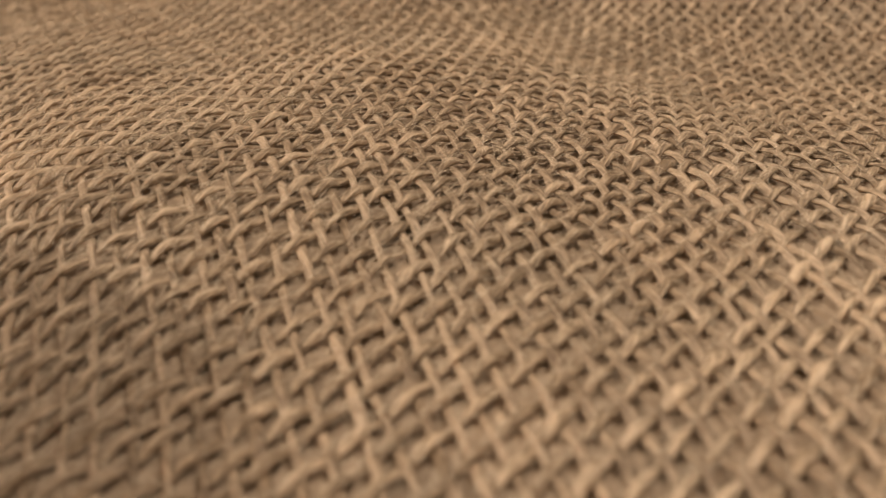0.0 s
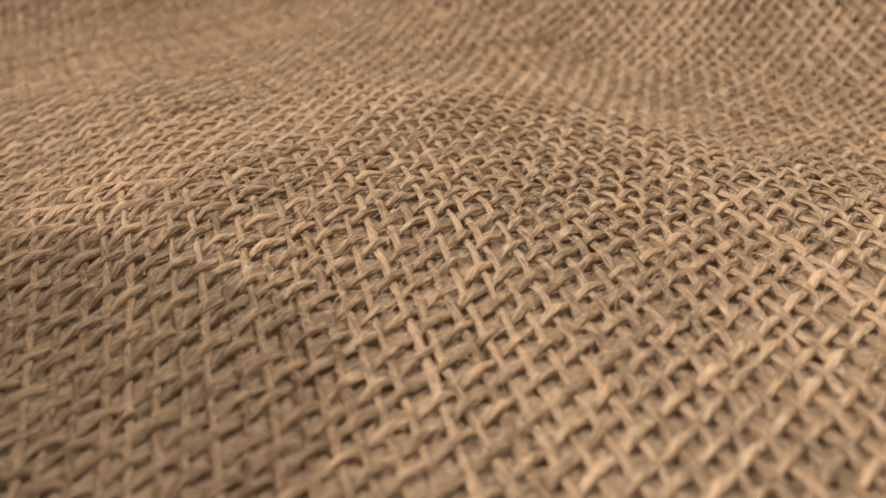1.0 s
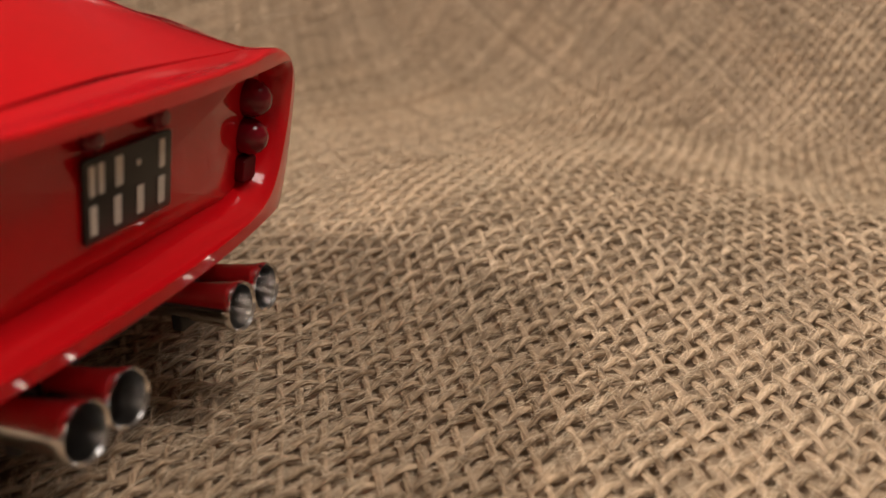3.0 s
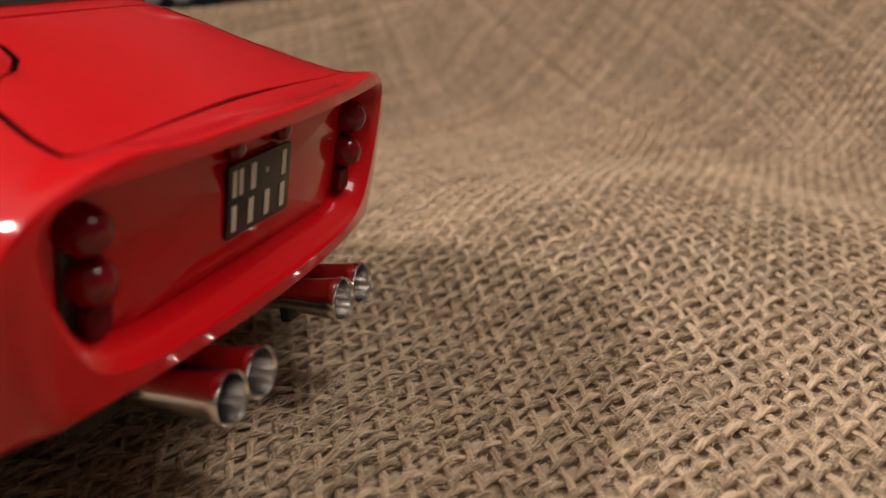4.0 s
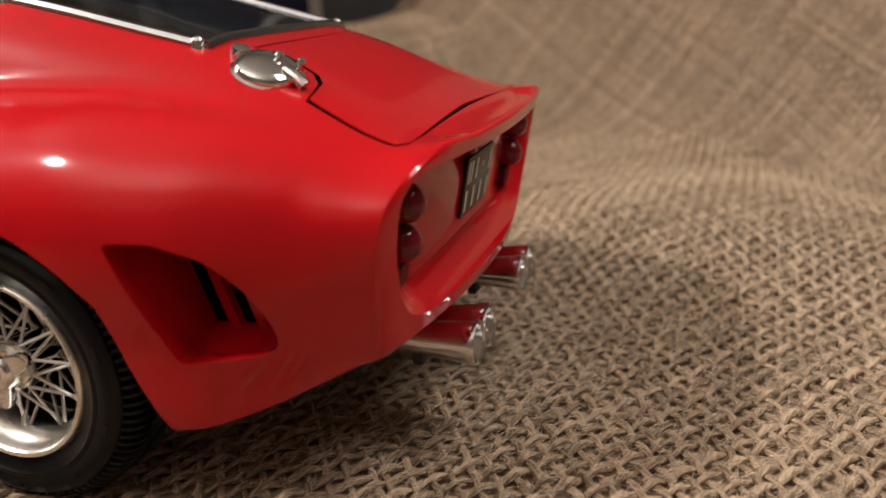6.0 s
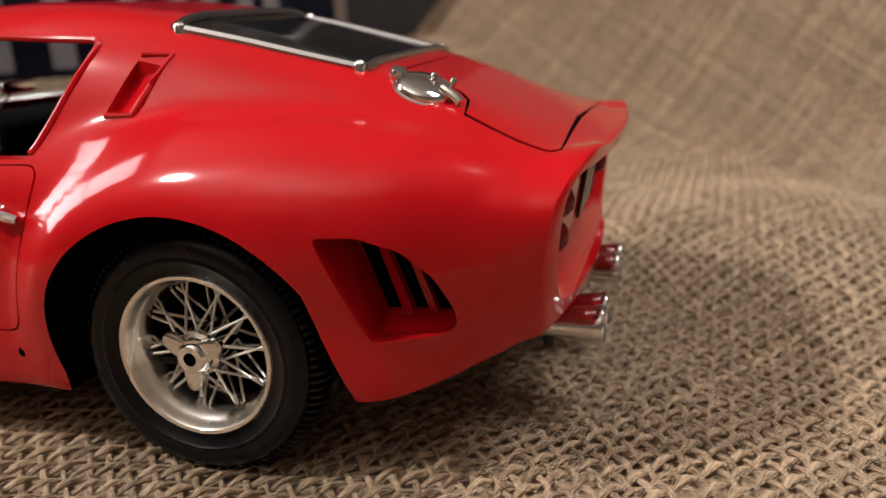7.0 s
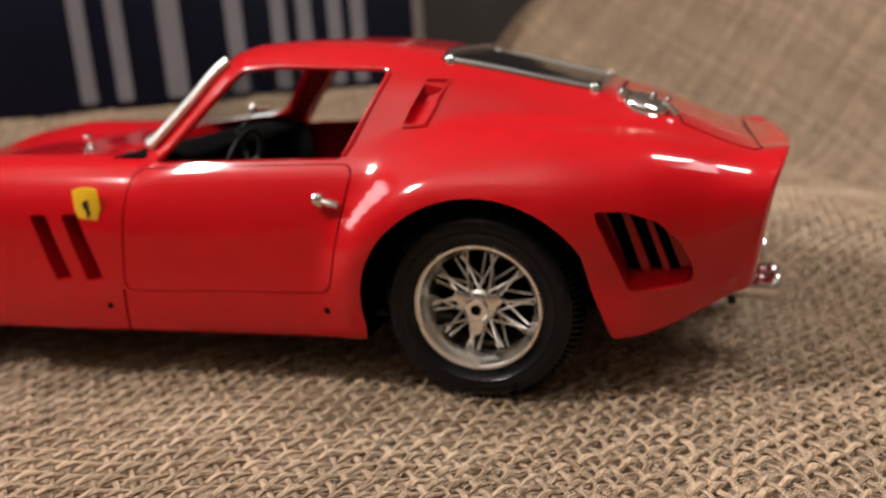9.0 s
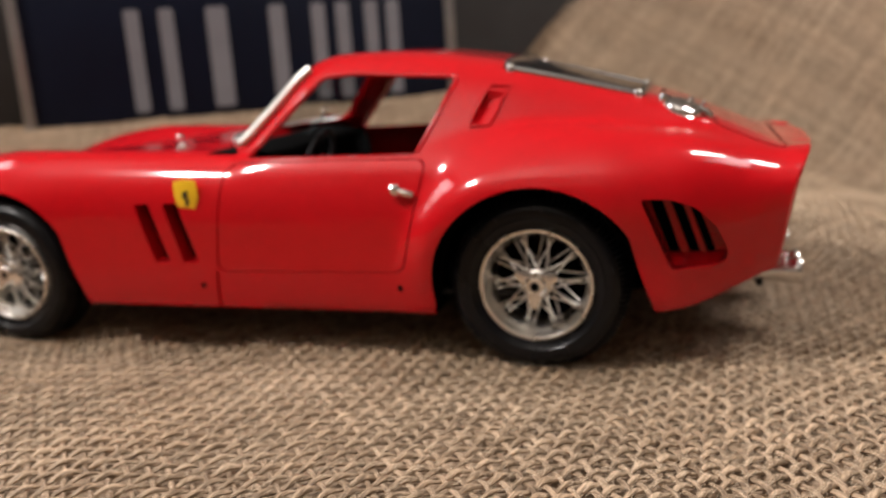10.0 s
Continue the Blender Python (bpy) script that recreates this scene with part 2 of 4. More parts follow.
# ---- burlap ground ----
FOOT = np.array((0.140, 0.172))
ALONG = np.array((-0.235, 0.066)) / np.hypot(0.235, 0.066)
BEYOND = np.array((0.066, 0.235)) / np.hypot(0.235, 0.066)
SIGN_A, SIGN_B = np.array((-0.2693, 0.118)), np.array((-0.0952, 0.2499))
SIGN_DIR = (SIGN_B - SIGN_A) / np.linalg.norm(SIGN_B - SIGN_A)
SIGN_BACK = np.array((-SIGN_DIR[1], SIGN_DIR[0]))
FOLD_R, FOLD_ANGLE = 0.045, math.radians(50)


def ease(x, lo, hi):
    t = np.clip((x - lo) / (hi - lo), 0, 1)
    return t * t * (3 - 2 * t)


def cloth(q):
    """The cloth's places for flat places q (N, 2): a floor with soft ridges, folded up behind."""
    q = np.asarray(q, float)
    rel = q - FOOT
    a, b = rel @ ALONG, rel @ BEYOND
    b = b + 0.010 * np.sin(a * 21 + 0.6) * ease(a, -0.1, 0.1)
    bb = 0.76 * np.clip(b, 0, None) + 0.24 * 0.03 * (1 - np.exp(-np.clip(b, 0, None) / 0.03))
    bend = np.minimum(bb / FOLD_R, FOLD_ANGLE)
    rest = np.clip(bb - FOLD_R * FOLD_ANGLE, 0, None)
    run = FOLD_R * np.sin(bend) + rest * np.cos(FOLD_ANGLE)
    rise = FOLD_R * (1 - np.cos(bend)) + rest * np.sin(FOLD_ANGLE)
    flat = FOOT + np.outer(a, ALONG) + np.outer(np.where(b < 0, b, run), BEYOND)
    x, y = flat[:, 0], flat[:, 1]
    z = rise
    ridge = 0.0072 * ease(y, 0.032, 0.080) * np.exp(-((x - 0.068) / 0.062) ** 2) * (1 - 0.75 * ease(y, 0.105, 0.165))
    dip = -0.0014 * np.exp(-((x - 0.10) / 0.03) ** 2 - ((y - 0.012) / 0.025) ** 2)
    fall = -0.0065 * ease(x, 0.075, 0.125) * ease(y, 0.085, 0.16)
    near = 0.0022 * np.exp(-((x + 0.04) / 0.09) ** 2 - ((y + 0.105) / 0.03) ** 2)
    back = (q - SIGN_A) @ SIGN_BACK
    hill = 0.043 * ease(back, -0.085, 0.0) * ease(a, 0.10, 0.235)
    small = 0.0007 * np.sin(x * 61 + 1.3) * np.sin(y * 57 + 0.4) + 0.0004 * np.sin(x * 133 + y * 87)
    quiet = 1 - 0.8 * np.exp(-(x / 0.09) ** 2 - (y / 0.06) ** 2)
    z = np.maximum(z, hill) + 0.15 * np.minimum(z, hill) + (ridge + dip + near + fall + small * quiet) * (1 - ease(b, 0.0, 0.05))
    z = z + 0.003 * np.sin(a * 34 + 2.0) * np.sin(b * 30) * ease(b, 0.02, 0.07)
    return np.column_stack((flat, z))


def cloth_frame(q):
    """Places and normals."""
    d = 0.0008
    p = cloth(q)
    px, py = cloth(q + (d, 0)), cloth(q + (0, d))
    n = np.cross(px - p, py - p)
    n /= np.linalg.norm(n, axis=1)[:, None]
    return p, n


def in_cloth(q):
    rel = q - FOOT
    a, b = rel @ ALONG, rel @ BEYOND
    edge = 0.250 - 0.62 * np.clip(b - 0.11, -0.01, None)
    return (q[:, 0] > -0.36) & (q[:, 0] < 0.225) & (q[:, 1] > -0.115) & (q[:, 1] > -0.075 - 0.4 * np.clip(q[:, 0] + 0.2, -1, 0.3) ) & (b < 0.186 + 0.004 * np.sin(a * 40)) & ((a < edge) | (((q - SIGN_A) @ SIGN_BACK < 0.03) & (b < 0.06)))


YARN_U = np.array((math.cos(math.radians(55)), math.sin(math.radians(55))))
YARN_V = np.array((math.cos(math.radians(121)), math.sin(math.radians(121))))
PITCH_U, PITCH_V = 0.00315, 0.00310
WEAVE_ORIGIN = np.array((0.0, 0.05))


def yarns(name, along, pitch, across, gap, radius, crimp, phase, mat, parent, label, seed, sides, wide, sink, swell):
    """All yarns of one set as one mesh: flat-oval rods that pass over and under the other set."""
    rng = np.random.RandomState(seed)
    sub = 5
    reach, count = int(0.62 / pitch), int(0.62 / gap)
    verts, faces, uvs, base = [], [], [], 0
    step = pitch / sub
    idx = np.arange(-reach * sub, reach * sub + 1)
    for k in range(-count, count + 1):
        wob = rng.rand(6)
        s = idx * step
        drift = 0.00034 * np.sin(s * 70 + wob[0] * 6.3) + 0.00022 * np.sin(s * 190 + wob[1] * 6.3) + (wob[5] - 0.5) * 0.0005
        q = WEAVE_ORIGIN + np.outer(s, along) + np.outer(k * gap + drift, across)
        q[:, 1] += 0.14 * np.clip(-(q[:, 1] + 0.02), 0, None)
        ok = in_cloth(q)
        if ok.sum() < 6:
            continue
        thick = radius * (0.84 + 0.36 * wob[2]) * (1 + 0.14 * np.sin(s * 310 + wob[3] * 6.3) + 0.10 * np.sin(s * 830 + wob[4] * 6.3))
        lift = np.cos(np.pi * s / pitch) * (1 if (k + phase) % 2 == 0 else -1)
        thick = thick * (1 + swell * lift)
        p, n = cloth_frame(q)
        t = np.gradient(p, axis=0)
        t /= np.linalg.norm(t, axis=1)[:, None] + 1e-12
        w = np.cross(n, t)
        p = p + n * (lift * crimp - sink)[:, None]
        ang = np.arange(sides) * 2 * math.pi / sides
        ring = p[:, None, :] + thick[:, None, None] * (wide * np.cos(ang)[None, :, None] * w[:, None, :] + 0.85 * np.sin(ang)[None, :, None] * n[:, None, :])
        # runs of points that lie in the cloth
        cuts = np.flatnonzero(np.diff(np.r_[0, ok.astype(int), 0]))
        for lo, hi in zip(cuts[::2], cuts[1::2]):
            m = hi - lo
            if m < 4:
                continue
            verts.append(ring[lo:hi].reshape(-1, 3))
            i = base + np.arange(m - 1)[:, None] * sides + np.arange(sides)[None, :]
            j = base + np.arange(m - 1)[:, None] * sides + (np.arange(sides)[None, :] + 1) % sides
            faces.append(np.stack((i, j, j + sides, i + sides), -1).reshape(-1, 4))
            u = np.repeat(s[lo:hi - 1, None] * 1000, sides, 1)
            c = np.repeat(np.arange(sides)[None, :] / sides, m - 1, 0) + u * 0.07 + k * 0.37
            du, dc = step * 1000, 1 / sides
            quad = np.stack((np.stack((u, c), -1), np.stack((u, c + dc), -1), np.stack((u + du, c + dc + du * 0.07), -1), np.stack((u + du, c + du * 0.07), -1)), 2)
            uvs.append(quad.reshape(-1, 2))
            base += m * sides
    v, f = np.concatenate(verts), np.concatenate(faces)
    me = bpy.data.meshes.new(name)
    me.vertices.add(len(v))
    me.vertices.foreach_set("co", v.ravel())
    me.loops.add(f.size)
    me.loops.foreach_set("vertex_index", f.ravel())
    me.polygons.add(len(f))
    me.polygons.foreach_set("loop_start", np.arange(len(f)) * 4)
    me.update(calc_edges=True)
    me.uv_layers.new(name="along").data.foreach_set("uv", np.concatenate(uvs).ravel())
    return tagged(from_mesh(name, me, mat, parent, label, 80), kind="stuff")


burlap = empty("burlap_cloth", "loose-woven natural jute burlap, rumpled and folded up behind", "cloth")
yarns("warp_yarn", YARN_U, PITCH_U, YARN_V, PITCH_V, 0.00047, 0.00038, 0, JUTE_U, burlap, "thick hairy jute warp yarns", 3, 6, 1.12, 0.0004, 0.2)
yarns("weft_yarn", YARN_V, PITCH_V, YARN_U, PITCH_U, 0.00043, 0.00028, 1, JUTE_V, burlap, "thinner jute weft yarns", 5, 5, 1.15, 0.00045, 0.0)


def backing():
    n = 150
    g = np.stack(np.meshgrid(np.linspace(-0.42, 0.29, n), np.linspace(-0.18, 0.48, n)), -1).reshape(-1, 2)
    p, nn = cloth_frame(g)
    p = p - nn * 0.0014
    keep = in_cloth(g)
    faces = []
    for r in range(n - 1):
        for c in range(n - 1):
            k = r * n + c
            if keep[k] and keep[k + 1] and keep[k + n] and keep[k + n + 1]:
                faces.append((k, k + 1, k + n + 1, k + n))
    me = bpy.data.meshes.new("backing_cloth")
    me.from_pydata(p.tolist(), [], faces)
    bm = bmesh.new()
    bm.from_mesh(me)
    bmesh.ops.delete(bm, geom=[v for v in bm.verts if not v.link_faces], context="VERTS")
    bmesh.ops.solidify(bm, geom=bm.faces[:], thickness=0.0008)
    bm.to_mesh(me)
    bm.free()
    return from_mesh("backing_cloth", me, UNDER, burlap, "dark brown layer under the open weave", 60)


backing()


def fuzz(count, seed):
    """Fine fibres: most lie along the thick yarns, some stand off at any angle."""
    rng = np.random.RandomState(seed)
    q = np.column_stack((rng.uniform(-0.18, 0.20, count * 3), rng.uniform(-0.115, 0.19, count * 3)))
    near = np.exp(-((q[:, 0] - 0.06) / 0.09) ** 2 - ((q[:, 1] - 0.0) / 0.09) ** 2)
    q = q[(rng.rand(len(q)) < 0.22 + 0.78 * near) & in_cloth(q)][:count]
    m = len(q)
    loose = rng.rand(m) < 0.14
    # draw the lying fibres onto the nearest thick yarn
    m2 = np.column_stack((YARN_U, YARN_V))
    uv = np.linalg.solve(m2, (q - WEAVE_ORIGIN).T).T
    snapped = np.round(uv[:, 1] / PITCH_V) * PITCH_V + rng.normal(0, 0.0004, m)
    uv[:, 1] = np.where(loose, uv[:, 1], snapped)
    q = WEAVE_ORIGIN + uv @ m2.T
    p, n = cloth_frame(q)
    a = np.where(loose, rng.uniform(0, 2 * math.pi, m), math.radians(55) + rng.normal(0, 0.35, m) + math.pi * (rng.rand(m) < 0.5))
    d = np.column_stack((np.cos(a), np.sin(a), np.zeros(m)))
    d = d - n * (d * n).sum(1)[:, None]
    d /= np.linalg.norm(d, axis=1)[:, None]
    d = d + n * np.where(loose, rng.uniform(-0.1, 0.5, m), rng.uniform(-0.05, 0.16, m))[:, None]
    length = rng.uniform(0.0010, 0.0034, m)[:, None]
    bend = rng.normal(0, 0.35, (m, 3))
    start = p + n * rng.uniform(0.0003, 0.0011, m)[:, None]
    line = [start, start + length * 0.34 * (d + 0.15 * n), start + length * 0.67 * (d + 0.12 * n + 0.4 * bend), start + length * (d - 0.1 * n + bend)]
    side = np.cross(d, n)
    side /= np.linalg.norm(side, axis=1)[:, None]
    rings = []
    for k, c in enumerate(line):
        r = (0.000026, 0.000030, 0.000024, 0.000010)[k]
        for j in range(3):
            t = 2 * math.pi * j / 3
            rings.append(c + r * (math.cos(t) * side + math.sin(t) * n))
    v = np.stack(rings, 1).reshape(-1, 3)
    f = []
    for k in range(3):
        for j in range(3):
            f.append((k * 3 + j, k * 3 + (j + 1) % 3, k * 3 + 3 + (j + 1) % 3, k * 3 + 3 + j))
    f = (np.array(f)[None] + 12 * np.arange(m)[:, None, None]).reshape(-1, 4)
    me = bpy.data.meshes.new("loose_fibre")
    me.vertices.add(len(v))
    me.vertices.foreach_set("co", v.ravel())
    me.loops.add(f.size)
    me.loops.foreach_set("vertex_index", f.ravel())
    me.polygons.add(len(f))
    me.polygons.foreach_set("loop_start", np.arange(len(f)) * 4)
    me.update(calc_edges=True)
    return tagged(from_mesh("loose_fibre", me, FUZZ, burlap, "fine stray jute hairs", 0), kind="stuff")


fuzz(52000, 11)

# ---- room round the table ----


def room():
    table = part("table_top", box(-700, 700, -520, 620, -60, -14, 3), WOOD)
    tagged(table, "brown wooden table top under the burlap cloth", "table", kind="structure")
    for x in (-640, 640):
        for y in (-460, 560):
            part("table_leg", box(x - 30, x + 30, y - 30, y + 30, -762, -58, 4), WOOD, table)
    f = part("floor", box(-1900, 2200, -2100, 2000, -800, -760), WOOD)
    tagged(f, "dark wooden room floor", "floor", kind="structure")
    c = part("ceiling", box(-1900, 2200, -2100, 2000, 1800, 1840), CEILING)
    tagged(c, "plain white painted ceiling", "ceiling", kind="structure")
    for name, dims in (("wall_north", (-1900, 2200, 2000, 2060)), ("wall_south", (-1900, 2200, -2160, -2100)), ("wall_east", (2200, 2260, -2100, 2000)), ("wall_west", (-1960, -1900, -2100, 2000))):
        tagged(part(name, box(*dims, -760, 1800), PLASTER), "plain beige plastered wall", "wall", kind="structure")


room()


def sign():
    """The dark board with pale figures, and its rim, standing on the rising cloth."""
    turn = Matrix(((SIGN_DIR[0], SIGN_BACK[0], 0, SIGN_A[0]), (SIGN_DIR[1], SIGN_BACK[1], 0, SIGN_A[1]), (0, 0, 1, 0.042), (0, 0, 0, 1)))
    thing = empty("sign_board", "navy metal sign with pale grey raised figures and steel rim", "sign")
    thing.matrix_world = turn
    plane = Matrix(((1, 0, 0, 0), (0, 0, 1, 0), (0, 1, 0, 0), (0, 0, 0, 1)))
    part("panel", slab(rounded(0, 218, 0, 120, 4), plane, 4, 0.5), NAVY, thing)
    for u0, u1, v0, v1 in ((-3, 2, -1, 121), (213, 218.5, -1, 121), (2, 213, 118, 121)):
        part("rim", slab([(u0, v0), (u1, v0), (u1, v1), (u0, v1)], plane @ Matrix.Translation((0, 0, -1.4)), 6, 0.5), STEEL, thing, "dull steel rim")
    for mid, wide in ((59, 23), (91, 10), (121, 8), (149, 20), (177, 19)):
        bars = ((mid - wide / 2, mid + wide / 2),) if wide < 12 else ((mid - wide / 2, mid - wide / 2 + 7), (mid + wide / 2 - 7, mid + wide / 2))
        for u0, u1 in bars:
            part("figure_bar", slab(rounded(u0, u1, 4, 53, 1.5, 3), plane @ Matrix.Translation((0, 0, -0.9)), 1.2), SIGN_GREY, thing, "pale grey painted bar")
    return thing


sign()


def back_board():
    """A dark board that leans behind the sign."""
    turn = Matrix(((SIGN_DIR[0], SIGN_BACK[0], 0, SIGN_A[0]), (SIGN_DIR[1], SIGN_BACK[1], 0, SIGN_A[1]), (0, 0, 1, 0.030), (0, 0, 0, 1)))
    plane = Matrix(((1, 0, 0, 0), (0, 0, 1, 22), (0, 1, 0, 0), (0, 0, 0, 1)))
    ob = part("dark_board", slab(rounded(-110, 340, -32, 190, 3), plane, 9, 0.8), CHARCOAL)
    ob.matrix_world = turn
    tagged(ob, "plain charcoal board standing behind the navy sign", "board")


back_board()

# ---- the model car: nose towards -x, rear axle at x = 0 ----


def curve(*pairs):
    """A smooth curve through (x, value) pairs."""
    xs, ys = np.array([p[0] for p in pairs], float), np.array([p[1] for p in pairs], float)
    h, d = np.diff(xs), np.diff(ys) / np.diff(xs)
    m = np.r_[d[0], np.where(d[:-1] * d[1:] > 0, 2 * d[:-1] * d[1:] / (d[:-1] + d[1:] + 1e-12), 0), d[-1]]

    def at(x):
        x = np.clip(x, xs[0], xs[-1])
        k = np.clip(np.searchsorted(xs, x) - 1, 0, len(h) - 1)
        t = (x - xs[k]) / h[k]
        return (1 + 2 * t) * (1 - t) ** 2 * ys[k] + t * (1 - t) ** 2 * h[k] * m[k] + t * t * (3 - 2 * t) * ys[k + 1] + t * t * (t - 1) * h[k] * m[k + 1]

    return at


Z_BOTTOM = curve((-188, 24), (-182, 17), (-172, 14), (-155, 12), (-110, 11.4), (-24, 11.0), (22, 13.0), (32, 14.0), (41, 15.3), (46, 16.5), (50, 18.0), (55, 20.0))
Z_DECK = curve((-188, 27), (-182, 32), (-168, 38), (-145, 43), (-115, 46), (-84, 47.2), (-40, 46), (0, 47.2), (20, 48.0), (30, 47.4), (38, 45.6), (45, 43.7), (50, 42.9), (55, 42.8))
HALF_W = curve((-188, 14), (-184, 25), (-172, 35), (-152, 41.2), (-133, 43.3), (-112, 42.2), (-75, 41.6), (-34, 40.6), (-20, 41.0), (-8, 42.6), (4, 44.4), (14, 45.0), (28, 43.0), (40, 39.8), (50, 36.6), (55, 35.0))
CREST_Z = curve((-188, 27), (-180, 34), (-165, 41.5), (-148, 46.4), (-133, 48.0), (-112, 47.2), (-88, 45.2), (-70, 44.0), (-45, 43.4), (-28, 44.8), (-14, 48.2), (0, 50.2), (12, 49.8), (25, 47.3), (38, 44.6), (46, 42.7), (50, 42.0), (55, 41.6))
CREST_Y = curve((-188, 12), (-170, 26), (-133, 32), (-88, 32.5), (-40, 33), (0, 32.5), (25, 30.5), (45, 27), (55, 25))
ROOF_Z = curve((-90, 40), (-84, 46), (-78, 50.8), (-70, 57.4), (-63, 63.0), (-58, 65.8), (-51, 67.1), (-42, 67.2), (-34, 66.9), (-27, 66.3), (-20, 65.3), (-12, 63.9), (0, 61.0), (10, 58.1), (21, 54.9), (28, 52.5), (35, 49.6), (42, 46.6), (48, 44.1), (55, 41.5))
CABIN_W = curve((-90, 33), (-60, 37.5), (-30, 37.8), (-12, 36.5), (0, 34.5), (20, 31.2), (34, 29.5), (55, 28))
TAPER = curve((-188, 0.0), (10, 0.0), (34, 0.0), (44, 0.02), (50, 0.09), (55, 0.17))
SQUARE = curve((-188, 2.2), (-150, 3.0), (-100, 4.2), (-20, 4.2), (10, 3.8), (26, 4.6), (40, 5.6), (47, 5.2), (52, 4.0), (55, 3.6))


def soft_min(a, b, k):
    h = np.clip(0.5 + 0.5 * (b - a) / k, 0, 1)
    return b * (1 - h) + a * h - k * h * (1 - h)


def shape(x, y, z):
    """Roughly the distance in millimetres outside the car's skin."""
    y = np.abs(y)
    zb, zt, w = Z_BOTTOM(x), Z_DECK(x), HALF_W(x)
    far = np.hypot(x, np.clip(z - 18, 0, None))
    w = w + np.maximum(45.7 - w, 0) * ease(-far, -32, -22.5) * (1 - ease(x, 4, 22)) * (0.12 + 0.88 * ease(z, 11, 34))
    zb = zb - 6.0 + 2.0 * ease(x, 38, 54)
    zm, hh = (zb + zt) / 2, (zt - zb) / 2
    n = SQUARE(x) + np.where(z < zm, 5.0 * ease(x, 20, 34) * (1 - ease(x, 48, 54)), 0.0)
    ww = w * (1 + TAPER(x) * np.clip((z - zm) / hh, -1.4, 1.4))
    ww = ww * (1 + 0.012 * np.clip((36 - z) / 16, 0, 1) * (1 - ease(x, -16, -2)) * ease(x, -150, -120))
    r = ((y / ww) ** n + (np.abs(z - zm) / hh) ** n) ** (1 / n)
    body = (r - 1) * np.minimum(hh, 22)
    cy, cz = CREST_Y(x), CREST_Z(x)
    ry = np.maximum(w - cy + 0.15, 2)
    rz = np.maximum(np.minimum(14.0, (cz - zb) * 0.5), 2)
    drop = z - (cz - rz)
    drop = np.where(drop < 0, drop * (1 - (1 - ease(x, -14, 4)) * ease(x, -150, -120)), drop)
    fender = (np.sqrt(((y - cy) / ry) ** 2 + (drop / rz) ** 2) - 1) * np.minimum(ry, rz)
    f = soft_min(body, fender, 4.0)
    xr = x - 12.0 * (y / 33) ** 2 * (1 - ease(x, -62, -40))
    zr = ROOF_Z(xr)
    cw = CABIN_W(x) - 0.50 * np.clip(z - 44, -2, 30)
    cw = np.maximum(cw, 8)
    up = np.where(z > 38, (z - 38) / np.maximum(zr - 38, 3), (38 - z) / 9)
    cab = (((y / cw) ** 6 + up ** 6) ** (1 / 6) - 1) * 20
    return soft_min(f, cab, 2.2)


def skin(x, angle, inset=0.0, mid=30.0):
    """Where rays at an angle from (0, mid) leave the section at x."""
    lo, hi = np.zeros_like(angle), np.full_like(angle, 75.0)
    c, s = np.cos(angle), np.sin(angle)
    for _ in range(34):
        r = (lo + hi) / 2
        inside = shape(x, r * c, mid + r * s) < -inset
        lo, hi = np.where(inside, r, lo), np.where(inside, hi, r)
    return np.stack((np.broadcast_to(x, angle.shape), lo * c, mid + lo * s), -1)


def tail_lean(p):
    """The cut tail leans forward at its foot and bows in plan, and its upper lip turns up."""
    x, y, z = p[..., 0], p[..., 1], p[..., 2]
    k = ease(x, 22, 55)
    dx = k * (-0.20 * np.clip(43 - z, 0, 30) - 4.2 * (y / 36) ** 2)
    lip = 0.5 * ease(x, 48, 55) * ease(z, 34, 39.5)
    return np.stack((x + dx + 0.2 * k * ease(z, 38, 42), y, z + lip), -1)


def skin_y(x, z, inset=0.0):
    """Half-width of the skin at (x, z)."""
    lo, hi = 5.0, 60.0
    for _ in range(34):
        m = (lo + hi) / 2
        if shape(np.float64(x), np.float64(m), np.float64(z)) < -inset:
            lo = m
        else:
            hi = m
    return lo


def skin_z(x, y, inset=0.0):
    """Height of the skin at (x, y)."""
    lo, hi = 25.0, 80.0
    for _ in range(34):
        m = (lo + hi) / 2
        if shape(np.float64(x), np.float64(y), np.float64(m)) < -inset:
            lo = m
        else:
            hi = m
    return lo


def loft(rows, cap_first=True, cap_last=True):
    bm = bmesh.new()
    rings = [[bm.verts.new(p) for p in row] for row in rows]
    n = len(rings[0])
    for p, q in zip(rings, rings[1:]):
        for j in range(n):
            bm.faces.new((p[j], p[(j + 1) % n], q[(j + 1) % n], q[j]))
    if cap_first:
        bm.faces.new(rings[0][::-1])
    if cap_last:
        bm.faces.new(rings[-1])
    bmesh.ops.recalc_face_normals(bm, faces=bm.faces[:])
    return bm


def mesh_of(bm, name="cut"):
    me = bpy.data.meshes.new(name)
    bmesh.ops.recalc_face_normals(bm, faces=bm.faces[:])
    bm.to_mesh(me)
    bm.free()
    return me


def carve(me, cutters, how="DIFFERENCE"):
    """The mesh after the solid cutters are taken off it (or what they share)."""
    ob = new("work", me)
    tools = []
    for bm in cutters:
        tool = new("tool", mesh_of(bm))
        tools.append(tool)
        mod = ob.modifiers.new("cut", "BOOLEAN")
        mod.operation, mod.solver, mod.object = how, "EXACT", tool
    dg = bpy.context.evaluated_depsgraph_get()
    dg.update()
    out = bpy.data.meshes.new_from_object(ob.evaluated_get(dg))
    for o in (ob, *tools):
        bpy.data.objects.remove(o)
    return out


STEPS = 168
ANGLES = np.linspace(0, 2 * math.pi, STEPS, endpoint=False) + 0.003


